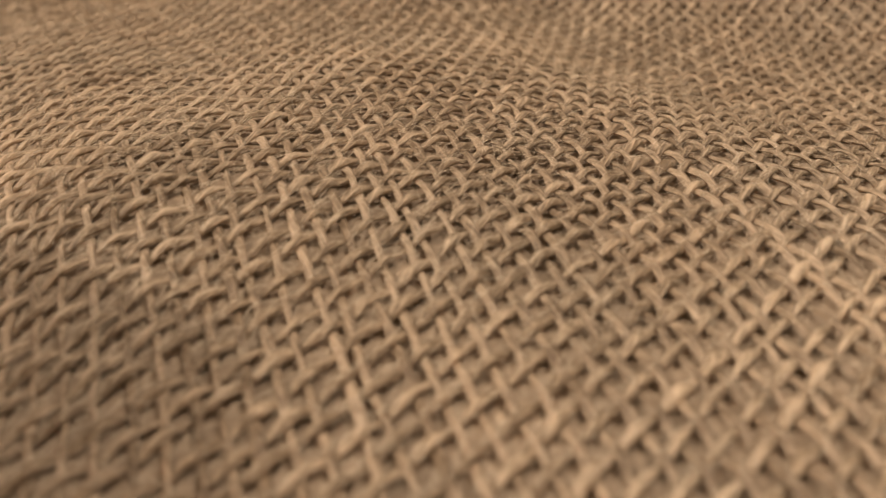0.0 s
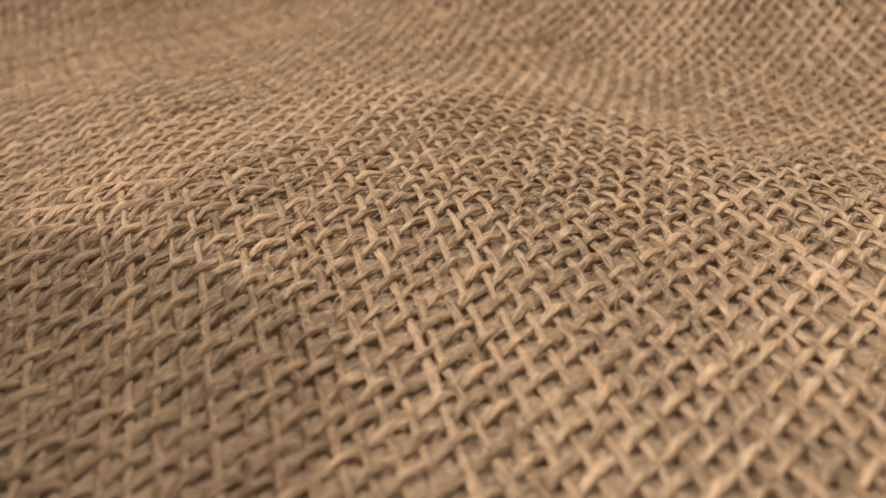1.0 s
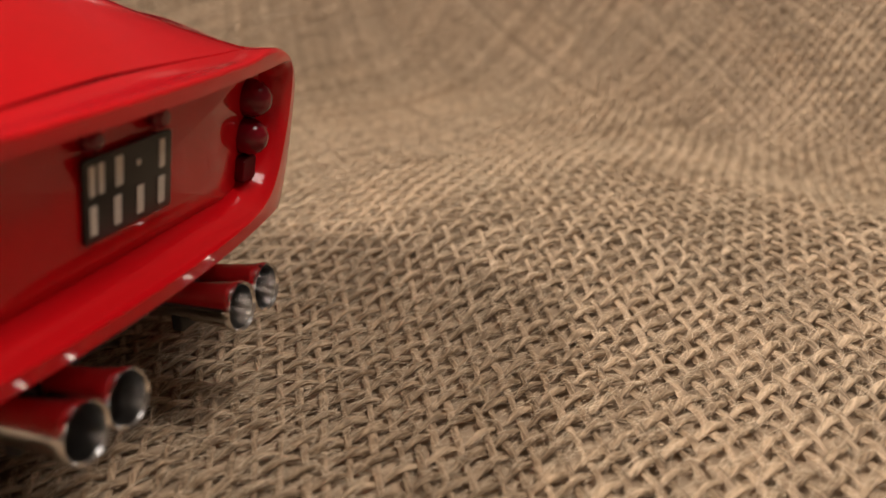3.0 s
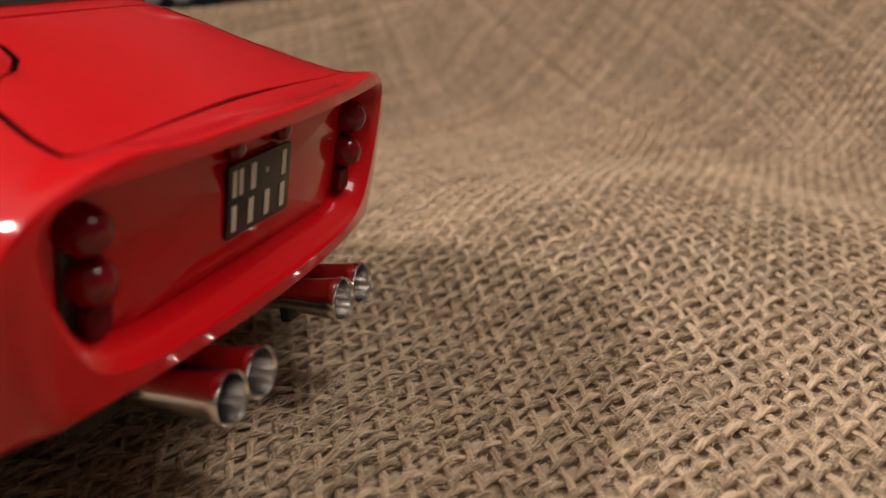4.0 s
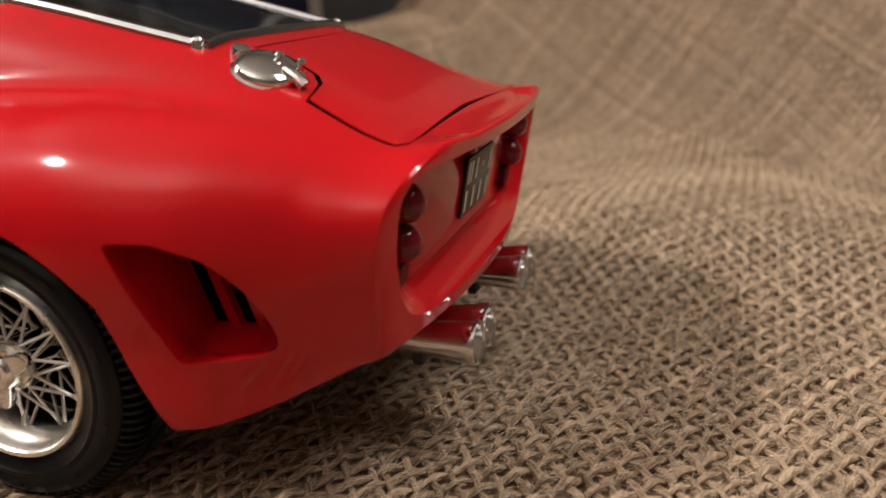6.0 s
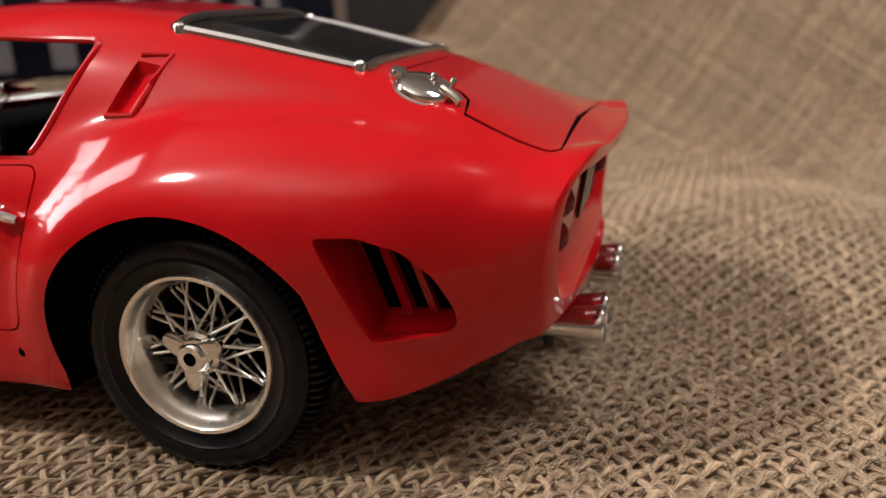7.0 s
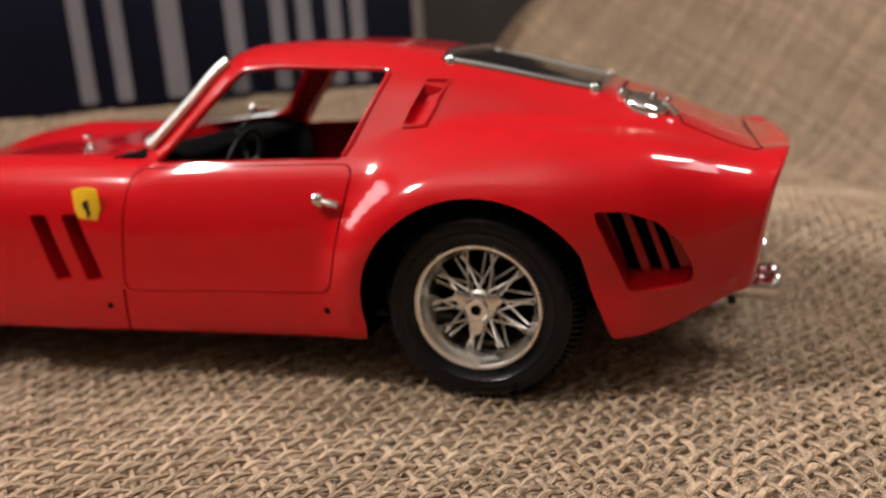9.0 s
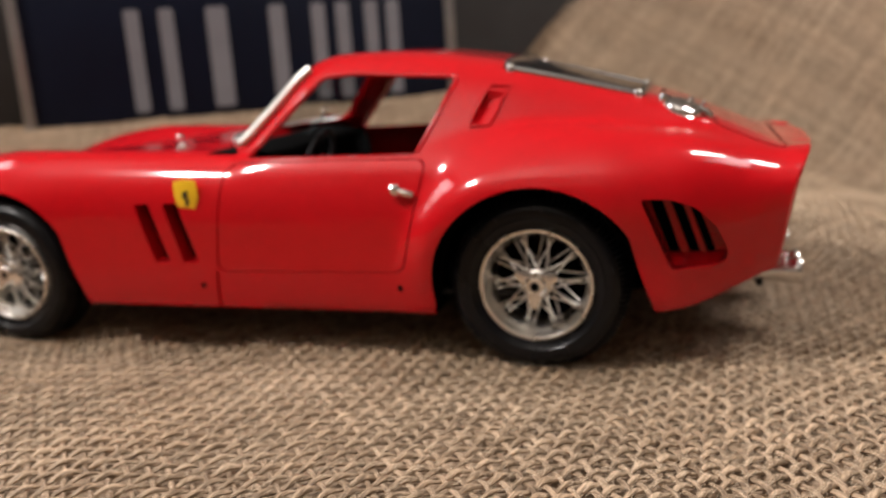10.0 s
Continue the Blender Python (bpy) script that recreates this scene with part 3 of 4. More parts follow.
def tail_x(y, z):
    """Where the cut tail stands."""
    return 55.0 - 0.20 * np.clip(43 - z, 0, 30) - 4.2 * (y / 36) ** 2 + 0.2 * ease(z, 38, 42)


TAIL_PANEL = round_corners([(-33.0, 41.0), (33.0, 41.0), (31.6, 30.0), (25.5, 25.0), (-25.5, 25.0), (-31.6, 30.0)], 5.0, 6)


def tail_recess():
    """The sunk tail panel, with an eased edge."""
    rows = []
    for grow, back, flare in ((1.3, 6.0, 1.0), (1.3, 0.6, 1.0), (0.75, 0.15, 0.95), (0.35, -0.15, 0.85), (0.0, -0.9, 0.6), (-0.35, -4.0, 0.0)):
        row = []
        for y, z in TAIL_PANEL:
            d = Vector((y, z - 33.0)).normalized() * grow
            low = float(ease(-z, -31.0, -26.0))
            yy, zz = y + d.x + flare * 0.8 * y / 33.0, z + d.y - flare * 2.4 * low
            row.append((float(tail_x(yy, zz)) + back, yy, zz))
        rows.append(row)
    return loft(rows)


def body_rows():
    xs = np.r_[np.linspace(-187.6, -150, 24), np.linspace(-148.5, -92, 30), np.linspace(-90, 30, 84), np.linspace(31.2, 55, 26)]
    rows = []
    for x in xs:
        p = skin(x, ANGLES)
        p[:, 2] = np.maximum(p[:, 2], Z_BOTTOM(x))
        rows.append(tail_lean(p))
    end = rows[-1]
    cap = []
    for scale in (0.988, 0.965, 0.9, 0.6, 0.3, 0.05):
        row = end.copy()
        row[:, 1] = end[:, 1] * scale
        row[:, 2] = 31.5 + (end[:, 2] - 31.5) * scale
        row[:, 0] = tail_x(row[:, 1], row[:, 2]) + (0.45 if scale < 0.98 else 0.25)
        cap.append(row)
    return rows + cap


def prism(outline, y0, y1):
    return slab(outline, side_plane(y0), y1 - y0)


SIDE_WINDOW = round_corners([(-67.0, 45.0), (-60.0, 45.0), (-25.6, 45.0), (-18.0, 60.6), (-42.5, 62.4), (-50.4, 62.0)], 1.8)
DOOR = round_corners([(-74.0, 20.0), (-28.4, 20.0), (-22.6, 44.4), (-71.0, 44.4)], 3.0)
VENT = round_corners([(21.2, 36.4), (26.6, 36.2), (31.6, 34.2), (35.3, 30.4), (37.4, 25.9), (37.5, 23.4), (35.6, 22.4), (27.0, 21.9)], 1.1)
SCOOP = round_corners([(-14.8, 50.5), (-10.4, 50.5), (-6.8, 57.8), (-11.2, 58.0)], 0.6, 3)


def shrink(poly, d):
    c = Vector((sum(p[0] for p in poly) / len(poly), sum(p[1] for p in poly) / len(poly)))
    return [tuple(Vector(p) + (c - Vector(p)).normalized() * d) for p in poly]


def cabin_hollow():
    """The inner side of the cabin's skin, from the dash to the boot, above the floor."""
    rows = []
    for x in np.linspace(-80, 26, 40):
        p = skin(np.float64(x), ANGLES[::2], 1.5)
        p[:, 2] = np.maximum(p[:, 2], 15.0 + 22 * ease(np.float64(x), -8, 4))
        p[:, 1] = np.clip(p[:, 1], -39.5 + 6.5 * ease(np.float64(x), -26, -18), 39.5 - 6.5 * ease(np.float64(x), -26, -18))
        rows.append(p)
    return loft(rows)


def windscreen_cut():
    m = Matrix(((0, 0, 1, -110), (1, 0, 0, 0), (0, 1, 0, 0), (0, 0, 0, 1)))
    return slab(round_corners([(-29.5, 48.4), (29.5, 48.4), (21.5, 63.2), (-21.5, 63.2)], 3.0), m, 64)


REAR_GLASS = round_corners([(-9.0, -22.8), (20.6, -20.6), (20.6, 20.6), (-9.0, 22.8)], 2.2)
LID = [(23.8, -15.0), (30.0, -14.8), (32.8, -16.0), (34.6, -18.4), (35.2, -21.5), (35.5, -24.0), (43.8, -26.6), (48.0, -27.4), (49.2, -26.2), (48.9, -16.0), (48.6, 0.0),
       (48.9, 16.0), (49.2, 26.2), (48.0, 27.4), (43.8, 26.6), (35.0, 24.4), (23.8, 22.8)]


def arch_outline(cx):
    """A wheel arch whose rear edge runs out straight to the sill."""
    out = [(cx + 0.3 + 22.2 * math.cos(radians(a)), 17.4 + 21.7 * math.sin(radians(a))) for a in range(32, 189, 4)]
    out += [(cx - 22.0, 10.0), (cx - 22.2, -2.0)]
    return out + [(cx + 24.4, -2.0), (cx + 24.4, 12.0), (cx + 23.6, 14.2), (cx + 22.2, 18.2), (cx + 20.7, 22.6)]


def make_car():
    car = empty("model_car", "glossy red die-cast model of a vintage racing coupe on burlap", "model car")
    solid = mesh_of(loft(body_rows()))
    top = Matrix.Translation((0, 0, 30))
    arches = []
    for cx in (0.0, -135.3):
        for y0, y1 in ((-60, -26), (26, 60)):
            arches.append(prism(arch_outline(cx), y0, y1))
    solid = carve(solid, arches + [tail_recess()])
    lower = []
    for s in (-1, 1):
        y0, y1 = sorted((s * 34.0, s * 60))
        lower.append(prism(VENT, y0, y1))
        y0, y1 = sorted((s * (skin_y(-12, 54) - 2.6), s * 60))
        lower.append(prism(SCOOP, y0, y1))
        for x0 in (-94.2, -86.6):
            y0, y1 = sorted((s * 37.5, s * 60))
            lower.append(prism(round_corners([(x0, 35.8), (x0 + 3.9, 35.8), (x0 + 8.3, 22.0), (x0 + 4.2, 22.0)], 0.5), y0, y1))
    lower.append(windscreen_cut())
    lower.append(slab(REAR_GLASS, Matrix.Translation((0, 0, 50)), 30))
    solid = carve(solid, [cabin_hollow()] + lower)
    # doors and boot lid, with real shut lines
    door_l = carve(solid, [prism(shrink(DOOR, 0.42), -60, -33)], "INTERSECT")
    door_r = carve(solid, [prism(shrink(DOOR, 0.42), 33, 60)], "INTERSECT")
    lid = carve(solid, [slab(shrink(LID, 0.85), Matrix.Translation((0, 0, 38.5)), 40)], "INTERSECT")
    seam = [(-74.9, 11.0), (-74.2, 20.3), (-73.7, 20.3), (-74.4, 8), (-74.9, 8)]
    sail = []
    for s in (-1, 1):
        y0, y1 = sorted((s * 19.0, s * 60))
        sail.append(prism(SIDE_WINDOW, y0, y1))
    shell = carve(solid, [prism(DOOR, -60, -36.5), prism(DOOR, 36.5, 60), slab(LID, Matrix.Translation((0, 0, 40.0)), 40)] + sail
                  + [prism(seam, -60, -41.2), prism(seam, 41.2, 60)])
    for me in (shell, door_l, door_r, lid):
        me.transform(Matrix.Scale(MM, 4))
    from_mesh("body", shell, RED, car, "glossy red painted body shell", 32)
    shell.materials.append(SEAT)
    for f in shell.polygons:
        x, y, z = f.center / MM
        if -46 < x < 27 and z > 36 and abs(y) < 36 and shape(np.float64(x), np.float64(y), np.float64(z)) < -1.3 and not (x < -4 and z > 49 and abs(y) > 24 and f.normal.y * y > 0):
            f.material_index = 1
    # inner arch faces near the wheels turn black, standing in for their shade
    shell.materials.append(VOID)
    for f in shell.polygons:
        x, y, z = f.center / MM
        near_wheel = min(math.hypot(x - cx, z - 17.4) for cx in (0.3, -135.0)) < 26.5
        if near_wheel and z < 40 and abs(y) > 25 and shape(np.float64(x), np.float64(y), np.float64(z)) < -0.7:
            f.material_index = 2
    doors = [from_mesh("door", door_l, RED, car, "", 32), from_mesh("door", door_r, RED, car, "", 32)]
    from_mesh("boot_lid", lid, RED, car, "", 32)
    return car, doors


car, doors = make_car()


def chassis():
    part("chassis_plate", box(-118, -24, -35, 35, 9.4, 13.5, 0.8), BLACK, car, "black underside")
    part("rear_underbody", box(-26, 40, -24, 24, 12, 20, 1.5), BLACK, car, "black underside at the rear")
    part("front_underbody", box(-165, -116, -24, 24, 11.5, 20, 1.5), BLACK, car, "black underside at the front")
    for x in (0, -135.3):
        part("axle", tube([(x, -38, 18), (x, 38, 18)], 1.6, 12), STEEL, car)
    for s in (-1, 1):
        part("sill_pipe", tube([(-58, s * 38.2, 11.0), (-27, s * 38.0, 10.7)], 0.4, 10), STEEL, car, "bright side pipe under the sill")
    for cx in (0.0, -135.3):
        for s in (-1, 1):
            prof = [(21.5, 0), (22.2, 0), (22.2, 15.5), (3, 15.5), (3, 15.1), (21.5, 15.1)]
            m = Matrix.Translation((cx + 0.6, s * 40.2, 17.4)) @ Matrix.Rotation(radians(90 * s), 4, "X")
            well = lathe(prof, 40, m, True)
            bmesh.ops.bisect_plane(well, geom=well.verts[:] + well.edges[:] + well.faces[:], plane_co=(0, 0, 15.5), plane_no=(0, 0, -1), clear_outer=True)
            # the liner's black carries the shade inside the arch
            part("wheel_well", well, VOID, car, "wheel well, coloured black for its shade")


chassis()


def wheel_parts():
    """One road wheel about the origin, its axle along y, its face towards -y."""
    face = Matrix.Rotation(radians(90), 4, "X")
    rim = part("wheel", lathe([(12.3, 0.2), (12.1, 1.15), (11.8, 1.5), (11.3, 1.4), (11.0, 1.0), (10.9, 0.2), (10.5, -0.5), (10.1, -1.1), (9.9, -1.9), (9.6, -4.0), (9.8, -7.0), (10.9, -9.0), (12.3, -9.0), (12.3, -5.0)], 72, face, True), NICKEL, None, "wire wheel with warm nickel rim")
    tyre = bmesh.new()
    steps, rows = 288, []
    prof = [(11.9, 0.7), (12.7, 1.2), (13.4, 1.6), (13.6, 1.85), (13.9, 1.85), (14.1, 1.75), (14.8, 1.9), (15.4, 1.8), (15.9, 1.5), (16.3, 1.05), (16.4, 0.75), (16.6, 0.85), (16.95, 0.6), (17.35, 0.1), (17.7, -0.6), (17.95, -1.5), (18.0, -2.6), (17.5, -2.7), (17.5, -3.1), (18.0, -3.2), (18.0, -5.6), (17.5, -5.7), (17.5, -6.1), (18.0, -6.2), (18.0, -7.6), (17.4, -9.2), (15.6, -10.0), (12.2, -9.4)]
    for k in range(steps):
        a = 2 * math.pi * k / steps
        gap = k % 3 == 0
        row = []
        for r, h in prof:
            r = 11.9 + (r - 11.9) * 1.2
            if gap and r > 17.4:
                r = r - 0.7 if (h > -2.65 or h < -6.15) else r - 0.3
                h = h - 0.55 if h > -0.7 else h
            row.append(tyre.verts.new(face @ Vector((r * math.cos(a), r * math.sin(a), h))))
        rows.append(row)
    for k in range(steps):
        p, q = rows[k], rows[(k + 1) % steps]
        for j in range(len(prof) - 1):
            tyre.faces.new((p[j], q[j], q[j + 1], p[j + 1]))
    part("tyre", tyre, RUBBER, rim, "black treaded rubber tyre", 24)
    for k in range(10):
        a = radians(36 * k + 14)
        c, s = math.cos(a), math.sin(a)
        m = face @ Matrix(((c, -s, 0, 15.8 * c), (s, c, 0, 15.8 * s), (0, 0, 1, 1.74), (0, 0, 0, 1)))
        part("sidewall_mark", slab([(-0.35, -0.9), (0.35, -0.9), (0.35, 0.9), (-0.35, 0.9)], m, 0.2), RUBBER, rim)
    part("hub", lathe([(0, 1.6), (0.9, 1.6), (1.0, 2.3), (1.9, 2.3), (2.3, 1.9), (2.6, 0.6), (3.2, 0.2), (3.6, -1.2), (3.4, -3.0), (2.8, -6.5), (0, -6.5)], 40, face), CHROME, rim, "chrome centre hub")
    part("hub_hole", lathe([(0, 2.05), (0.85, 2.05), (0.85, 1.5), (0, 1.5)], 20, face), VOID, rim)
    for k in range(3):
        a = radians(120 * k + 145)
        c, s = math.cos(a), math.sin(a)
        m = face @ Matrix(((c, -s, 0, 0), (s, c, 0, 0), (0, 0, 1, 0.5), (0, 0, 0, 1)))
        part("spinner_ear", slab(round_corners([(1.4, -1.6), (3.6, -1.3), (5.1, -0.8), (5.1, 0.8), (3.6, 1.3), (1.4, 1.6)], 0.7), m, 1.3, 0.3), CHROME, rim)
    # black disc that paints the darkness between the spokes
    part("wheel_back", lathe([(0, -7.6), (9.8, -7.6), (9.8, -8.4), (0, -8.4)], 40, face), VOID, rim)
    for layer, (h0, h1, n, r0) in enumerate(((-0.2, -3.4, 10, 2.7), (-5.6, -2.4, 10, 2.9))):
        for k in range(n):
            for lean in (-1, 1):
                a0 = 2 * math.pi * (k + 0.25 * lean) / n + layer * 0.13
                a1 = a0 + lean * (0.52 if layer == 0 else 0.42)
                p0 = face @ Vector((r0 * math.cos(a0), r0 * math.sin(a0), h0))
                p1 = face @ Vector((9.6 * math.cos(a1), 9.6 * math.sin(a1), h1))
                part("spoke", tube([p0, p1], 0.23, 6), SPOKE, rim)
    return rim


wheel = wheel_parts()
wheel.parent = car
wheel.location = (0, -0.0412, 0.018)
for x, s in ((-135.3, -1), (0, 1), (-135.3, 1)):
    turn = 0 if s < 0 else 180
    w = copy_thing(wheel, pose(x * MM, s * 41.2 * MM, 18 * MM, 0, (37 if x else 0), turn))
    w.parent = car


def sheet_top(outline_x, half_y, inset, thick, nx=16, ny=13):
    """A thin curved pane that follows the skin from above, between x0 and x1."""
    bm = bmesh.new()
    x0, x1 = outline_x
    top, low = [], []
    for i in range(nx):
        x = x0 + (x1 - x0) * i / (nx - 1)
        w = half_y[0] + (half_y[1] - half_y[0]) * i / (nx - 1)
        t, l = [], []
        for j in range(ny):
            y = -w + 2 * w * j / (ny - 1)
            z = skin_z(x, y, inset)
            t.append(bm.verts.new((x, y, z)))
            l.append(bm.verts.new((x, y, z - thick)))
        top.append(t)
        low.append(l)
    for i in range(nx - 1):
        for j in range(ny - 1):
            bm.faces.new((top[i][j], top[i + 1][j], top[i + 1][j + 1], top[i][j + 1]))
            bm.faces.new((low[i][j], low[i][j + 1], low[i + 1][j + 1], low[i + 1][j]))
    ring = [(0, j) for j in range(ny)] + [(i, ny - 1) for i in range(1, nx)] + [(nx - 1, j) for j in range(ny - 2, -1, -1)] + [(i, 0) for i in range(nx - 2, 0, -1)]
    for (i, j), (k, m) in zip(ring, ring[1:] + ring[:1]):
        bm.faces.new((top[i][j], top[k][m], low[k][m], low[i][j]))
    return bm


def lid_gap_shade():
    """A black rod laid in the gap round the boot lid, as the gap's shade."""
    pts = []
    line = shrink(LID, 0.55)
    for (x0, y0), (x1, y1) in zip(line, line[1:] + line[:1]):
        n = max(2, int(math.hypot(x1 - x0, y1 - y0) / 1.5))
        for k in range(n):
            t = k / n
            x, y = x0 + (x1 - x0) * t, y0 + (y1 - y0) * t
            u = x
            for _ in range(5):
                p = tail_lean(np.array((u, y, skin_z(u, y))))
                u += x - p[0]
            pts.append((x, y, p[2] - 0.55))
    part("lid_gap_shade", tube(pts + pts[:1], 0.46, 6), VOID, car, "black rod in the boot lid gap, for its shade")


lid_gap_shade()


def stud(parent, x, y, z, r=1.0):
    part("stud", lathe([(0, r * 0.9), (r * 0.5, r * 0.78), (r * 0.85, r * 0.45), (r, 0), (r, -1.0), (0, -1.0)], 20, Matrix.Translation((x, y, z))), CHROME, parent, "round chrome stud")


def glazing():
    rear = part("rear_window", sheet_top((-8.6, 20.2), (22.4, 20.2), 0.2, 0.7), SMOKE, car, "smoky clear plastic rear window")
    rear.visible_shadow = False
    loop = [(-8.6, -22.4), (20.4, -20.4), (20.4, 20.4), (-8.6, 22.4), (-8.6, -22.4)]
    for (x0, y0), (x1, y1) in zip(loop, loop[1:]):
        pts = []
        for k in range(15):
            t = k / 14
            x, y = x0 + (x1 - x0) * t, y0 + (y1 - y0) * t
            pts.append((x, y, skin_z(x, y) + 0.05))
        part("window_frame", tube(pts, 0.85, 8), GREY, rear, "grey metal window surround")
    for x, y in ((-7.6, -22.6), (-7.6, 22.6), (19.6, -20.6), (19.6, 20.6), (6, -21.6), (6, 21.6)):
        if x != 6:
            stud(rear, x, y, skin_z(x, y) + 0.5, 0.95)
    # windscreen
    bm = bmesh.new()
    rows_o, rows_i = [], []
    for i in range(11):
        z = 47.4 + (63.4 - 47.4) * i / 10
        w = 31.0 + (22.5 - 31.0) * i / 10
        o, n = [], []
        for j in range(15):
            y = -w + 2 * w * j / 14
            lo, hi = -100.0, -40.0
            for _ in range(30):
                m = (lo + hi) / 2
                if shape(np.float64(m), np.float64(y), np.float64(z)) < -0.5:
                    hi = m
                else:
                    lo = m
            o.append(bm.verts.new((lo, y, z)))
            n.append(bm.verts.new((lo + 0.6, y, z - 0.3)))
        rows_o.append(o)
        rows_i.append(n)
    for rows in (rows_o, rows_i):
        for p, q in zip(rows, rows[1:]):
            for j in range(14):
                bm.faces.new((p[j], p[j + 1], q[j + 1], q[j]))
    screen_edge = [[v.co.copy() for v in (r[0] for r in rows_o)], [v.co.copy() for v in (r[-1] for r in rows_o)], [v.co.copy() for v in rows_o[0]]]
    screen = part("windscreen", bm, GLASS, car, "clear curved plastic windscreen")
    screen.visible_shadow = False
    for side, line in zip((-1.0, 1.0, 0.0), screen_edge):
        part("screen_trim", tube([p + Vector((-0.7, 1.2 * side, 0.6)) for p in line], 1.2, 8), SPOKE, screen, "bright windscreen trim")
    # wing-side hood pins
    for s in (-1, 1):
        z = skin_z(-92, s * 24)
        part("hood_pin", lathe([(0, 3.6), (0.7, 3.4), (1.0, 2.7), (0.7, 2.0), (0.45, 1.7), (0.5, 0.9), (1.3, 0.6), (1.5, 0), (1.5, -0.8), (0, -0.8)], 24, Matrix.Translation((-92, s * 24, z))), CHROME, car, "small chrome bonnet pin")


glazing()


def tail():
    lean = Matrix.Rotation(radians(11.3), 4, "Y")

    def on_panel(y, z, out=0.0):
        return Matrix.Translation((float(tail_x(y, z)) - 4.0 + out, y, z)) @ lean

    back = Matrix(((0, 0, 1, 0), (1, 0, 0, 0), (0, 1, 0, 0), (0, 0, 0, 1)))
    rows = []
    for out in (-4.6, -3.85):
        for scale in ((0.02, 0.5, 1.0) if out < -4 else (1.0, 0.99, 0.8, 0.6, 0.4, 0.2, 0.02)):
            row = []
            for y, z in TAIL_PANEL:
                yy, zz = y * scale * 0.985, 33.0 + (z - 33.0) * scale * 0.985
                row.append((float(tail_x(yy, zz)) + out - (0.1 if scale == 1.0 else 0.0), yy, zz))
            rows.append(row)
    part("tail_panel", loft(rows), RED, car, "sunk red tail panel")
    plate = part("number_plate", slab(rounded(-6.9, 6.9, -4.4, 4.4, 0.4, 3), on_panel(-0.2, 33.5) @ back, 0.5, 0.1), PLATE_BLACK, car, "black rear plate with pale bars")
    for u0, u1, v0, v1 in ((-6.2, -5.4, 0.5, 3.6), (-4.9, -4.1, 0.5, 3.6), (-2.4, -1.3, 0.5, 3.6), (0.9, 1.5, 1.8, 2.4), (4.6, 5.6, 0.5, 3.6), (-6.2, -5.2, -3.6, -0.5), (-2.7, -1.6, -3.6, -0.5), (0.9, 2.0, -3.6, -0.5), (4.5, 5.6, -3.6, -0.5)):
        part("plate_bar", slab([(u0, v0), (u1, v0), (u1, v1), (u0, v1)], on_panel(-0.2, 33.5, 0.46) @ back, 0.12), PLATE_WHITE, plate, "pale printed bar")
    dome = [(0, 2.9), (0.9, 2.75), (1.75, 2.2), (2.35, 1.2), (2.5, 0.1), (2.5, -1.5), (0, -1.5)]
    for s in (-1, 1):
        for z, y in ((37.0, 27.1), (32.0, 26.6)):
            part("tail_light", lathe(dome, 32, on_panel(s * y, z, 0.7) @ back), DARK_RED, car, "round ruby tail light")
        part("lamp_strip", slab(rounded(-1.5, 1.5, -6.5, 6.5, 0.6, 3), on_panel(s * 27.9, 32.2) @ back, 0.45, 0.1), BLACK, car, "black strip behind the tail lights")
        part("reflector", slab(rounded(-1.7, 1.7, -1.7, 1.7, 0.5, 3), on_panel(s * 26.0, 28.0) @ back, 1.6, 0.3), DULL_LENS, car, "square ruby reflector", 20)
        part("plate_lamp", lathe([(0, 1.0), (0.8, 0.8), (1.3, 0.2), (1.3, -0.5), (0, -0.5)], 20, on_panel(s * 5.2, 39.3) @ back), DARK_RED, car)
        for y in (10.6, 16.6):
            z = 15.2
            m = Matrix.Translation((0, s * y, z)) @ Matrix.Rotation(radians(90), 4, "Y")
            pipe = part("exhaust_pipe", lathe([(2.2, 30), (2.25, 45), (2.5, 48.6), (2.9, 52.1), (3.15, 53.1), (3.0, 53.6), (2.7, 53.3), (2.2, 49.6), (1.9, 45), (1.8, 30)], 40, m, True), SATIN, car, "flared satin chrome exhaust pipe")
            part("pipe_bore", lathe([(0, 47.9), (2.02, 47.9), (1.96, 46.8), (0, 46.8)], 24, m), BLACK, pipe)
        part("exhaust_bracket", slab(rounded(-4.6, 4.6, -1.3, 1.3, 0.4, 3), Matrix.Translation((44.5, s * 13.3, 13.0)) @ back, 1.4, 0.2), BLACK, car, "black exhaust bracket")
        part("bracket_post", tube([(45.2, s * 13.3, 13.6), (41.5, s * 13.3, 19.6)], 0.7, 8), BLACK, car)


tail()


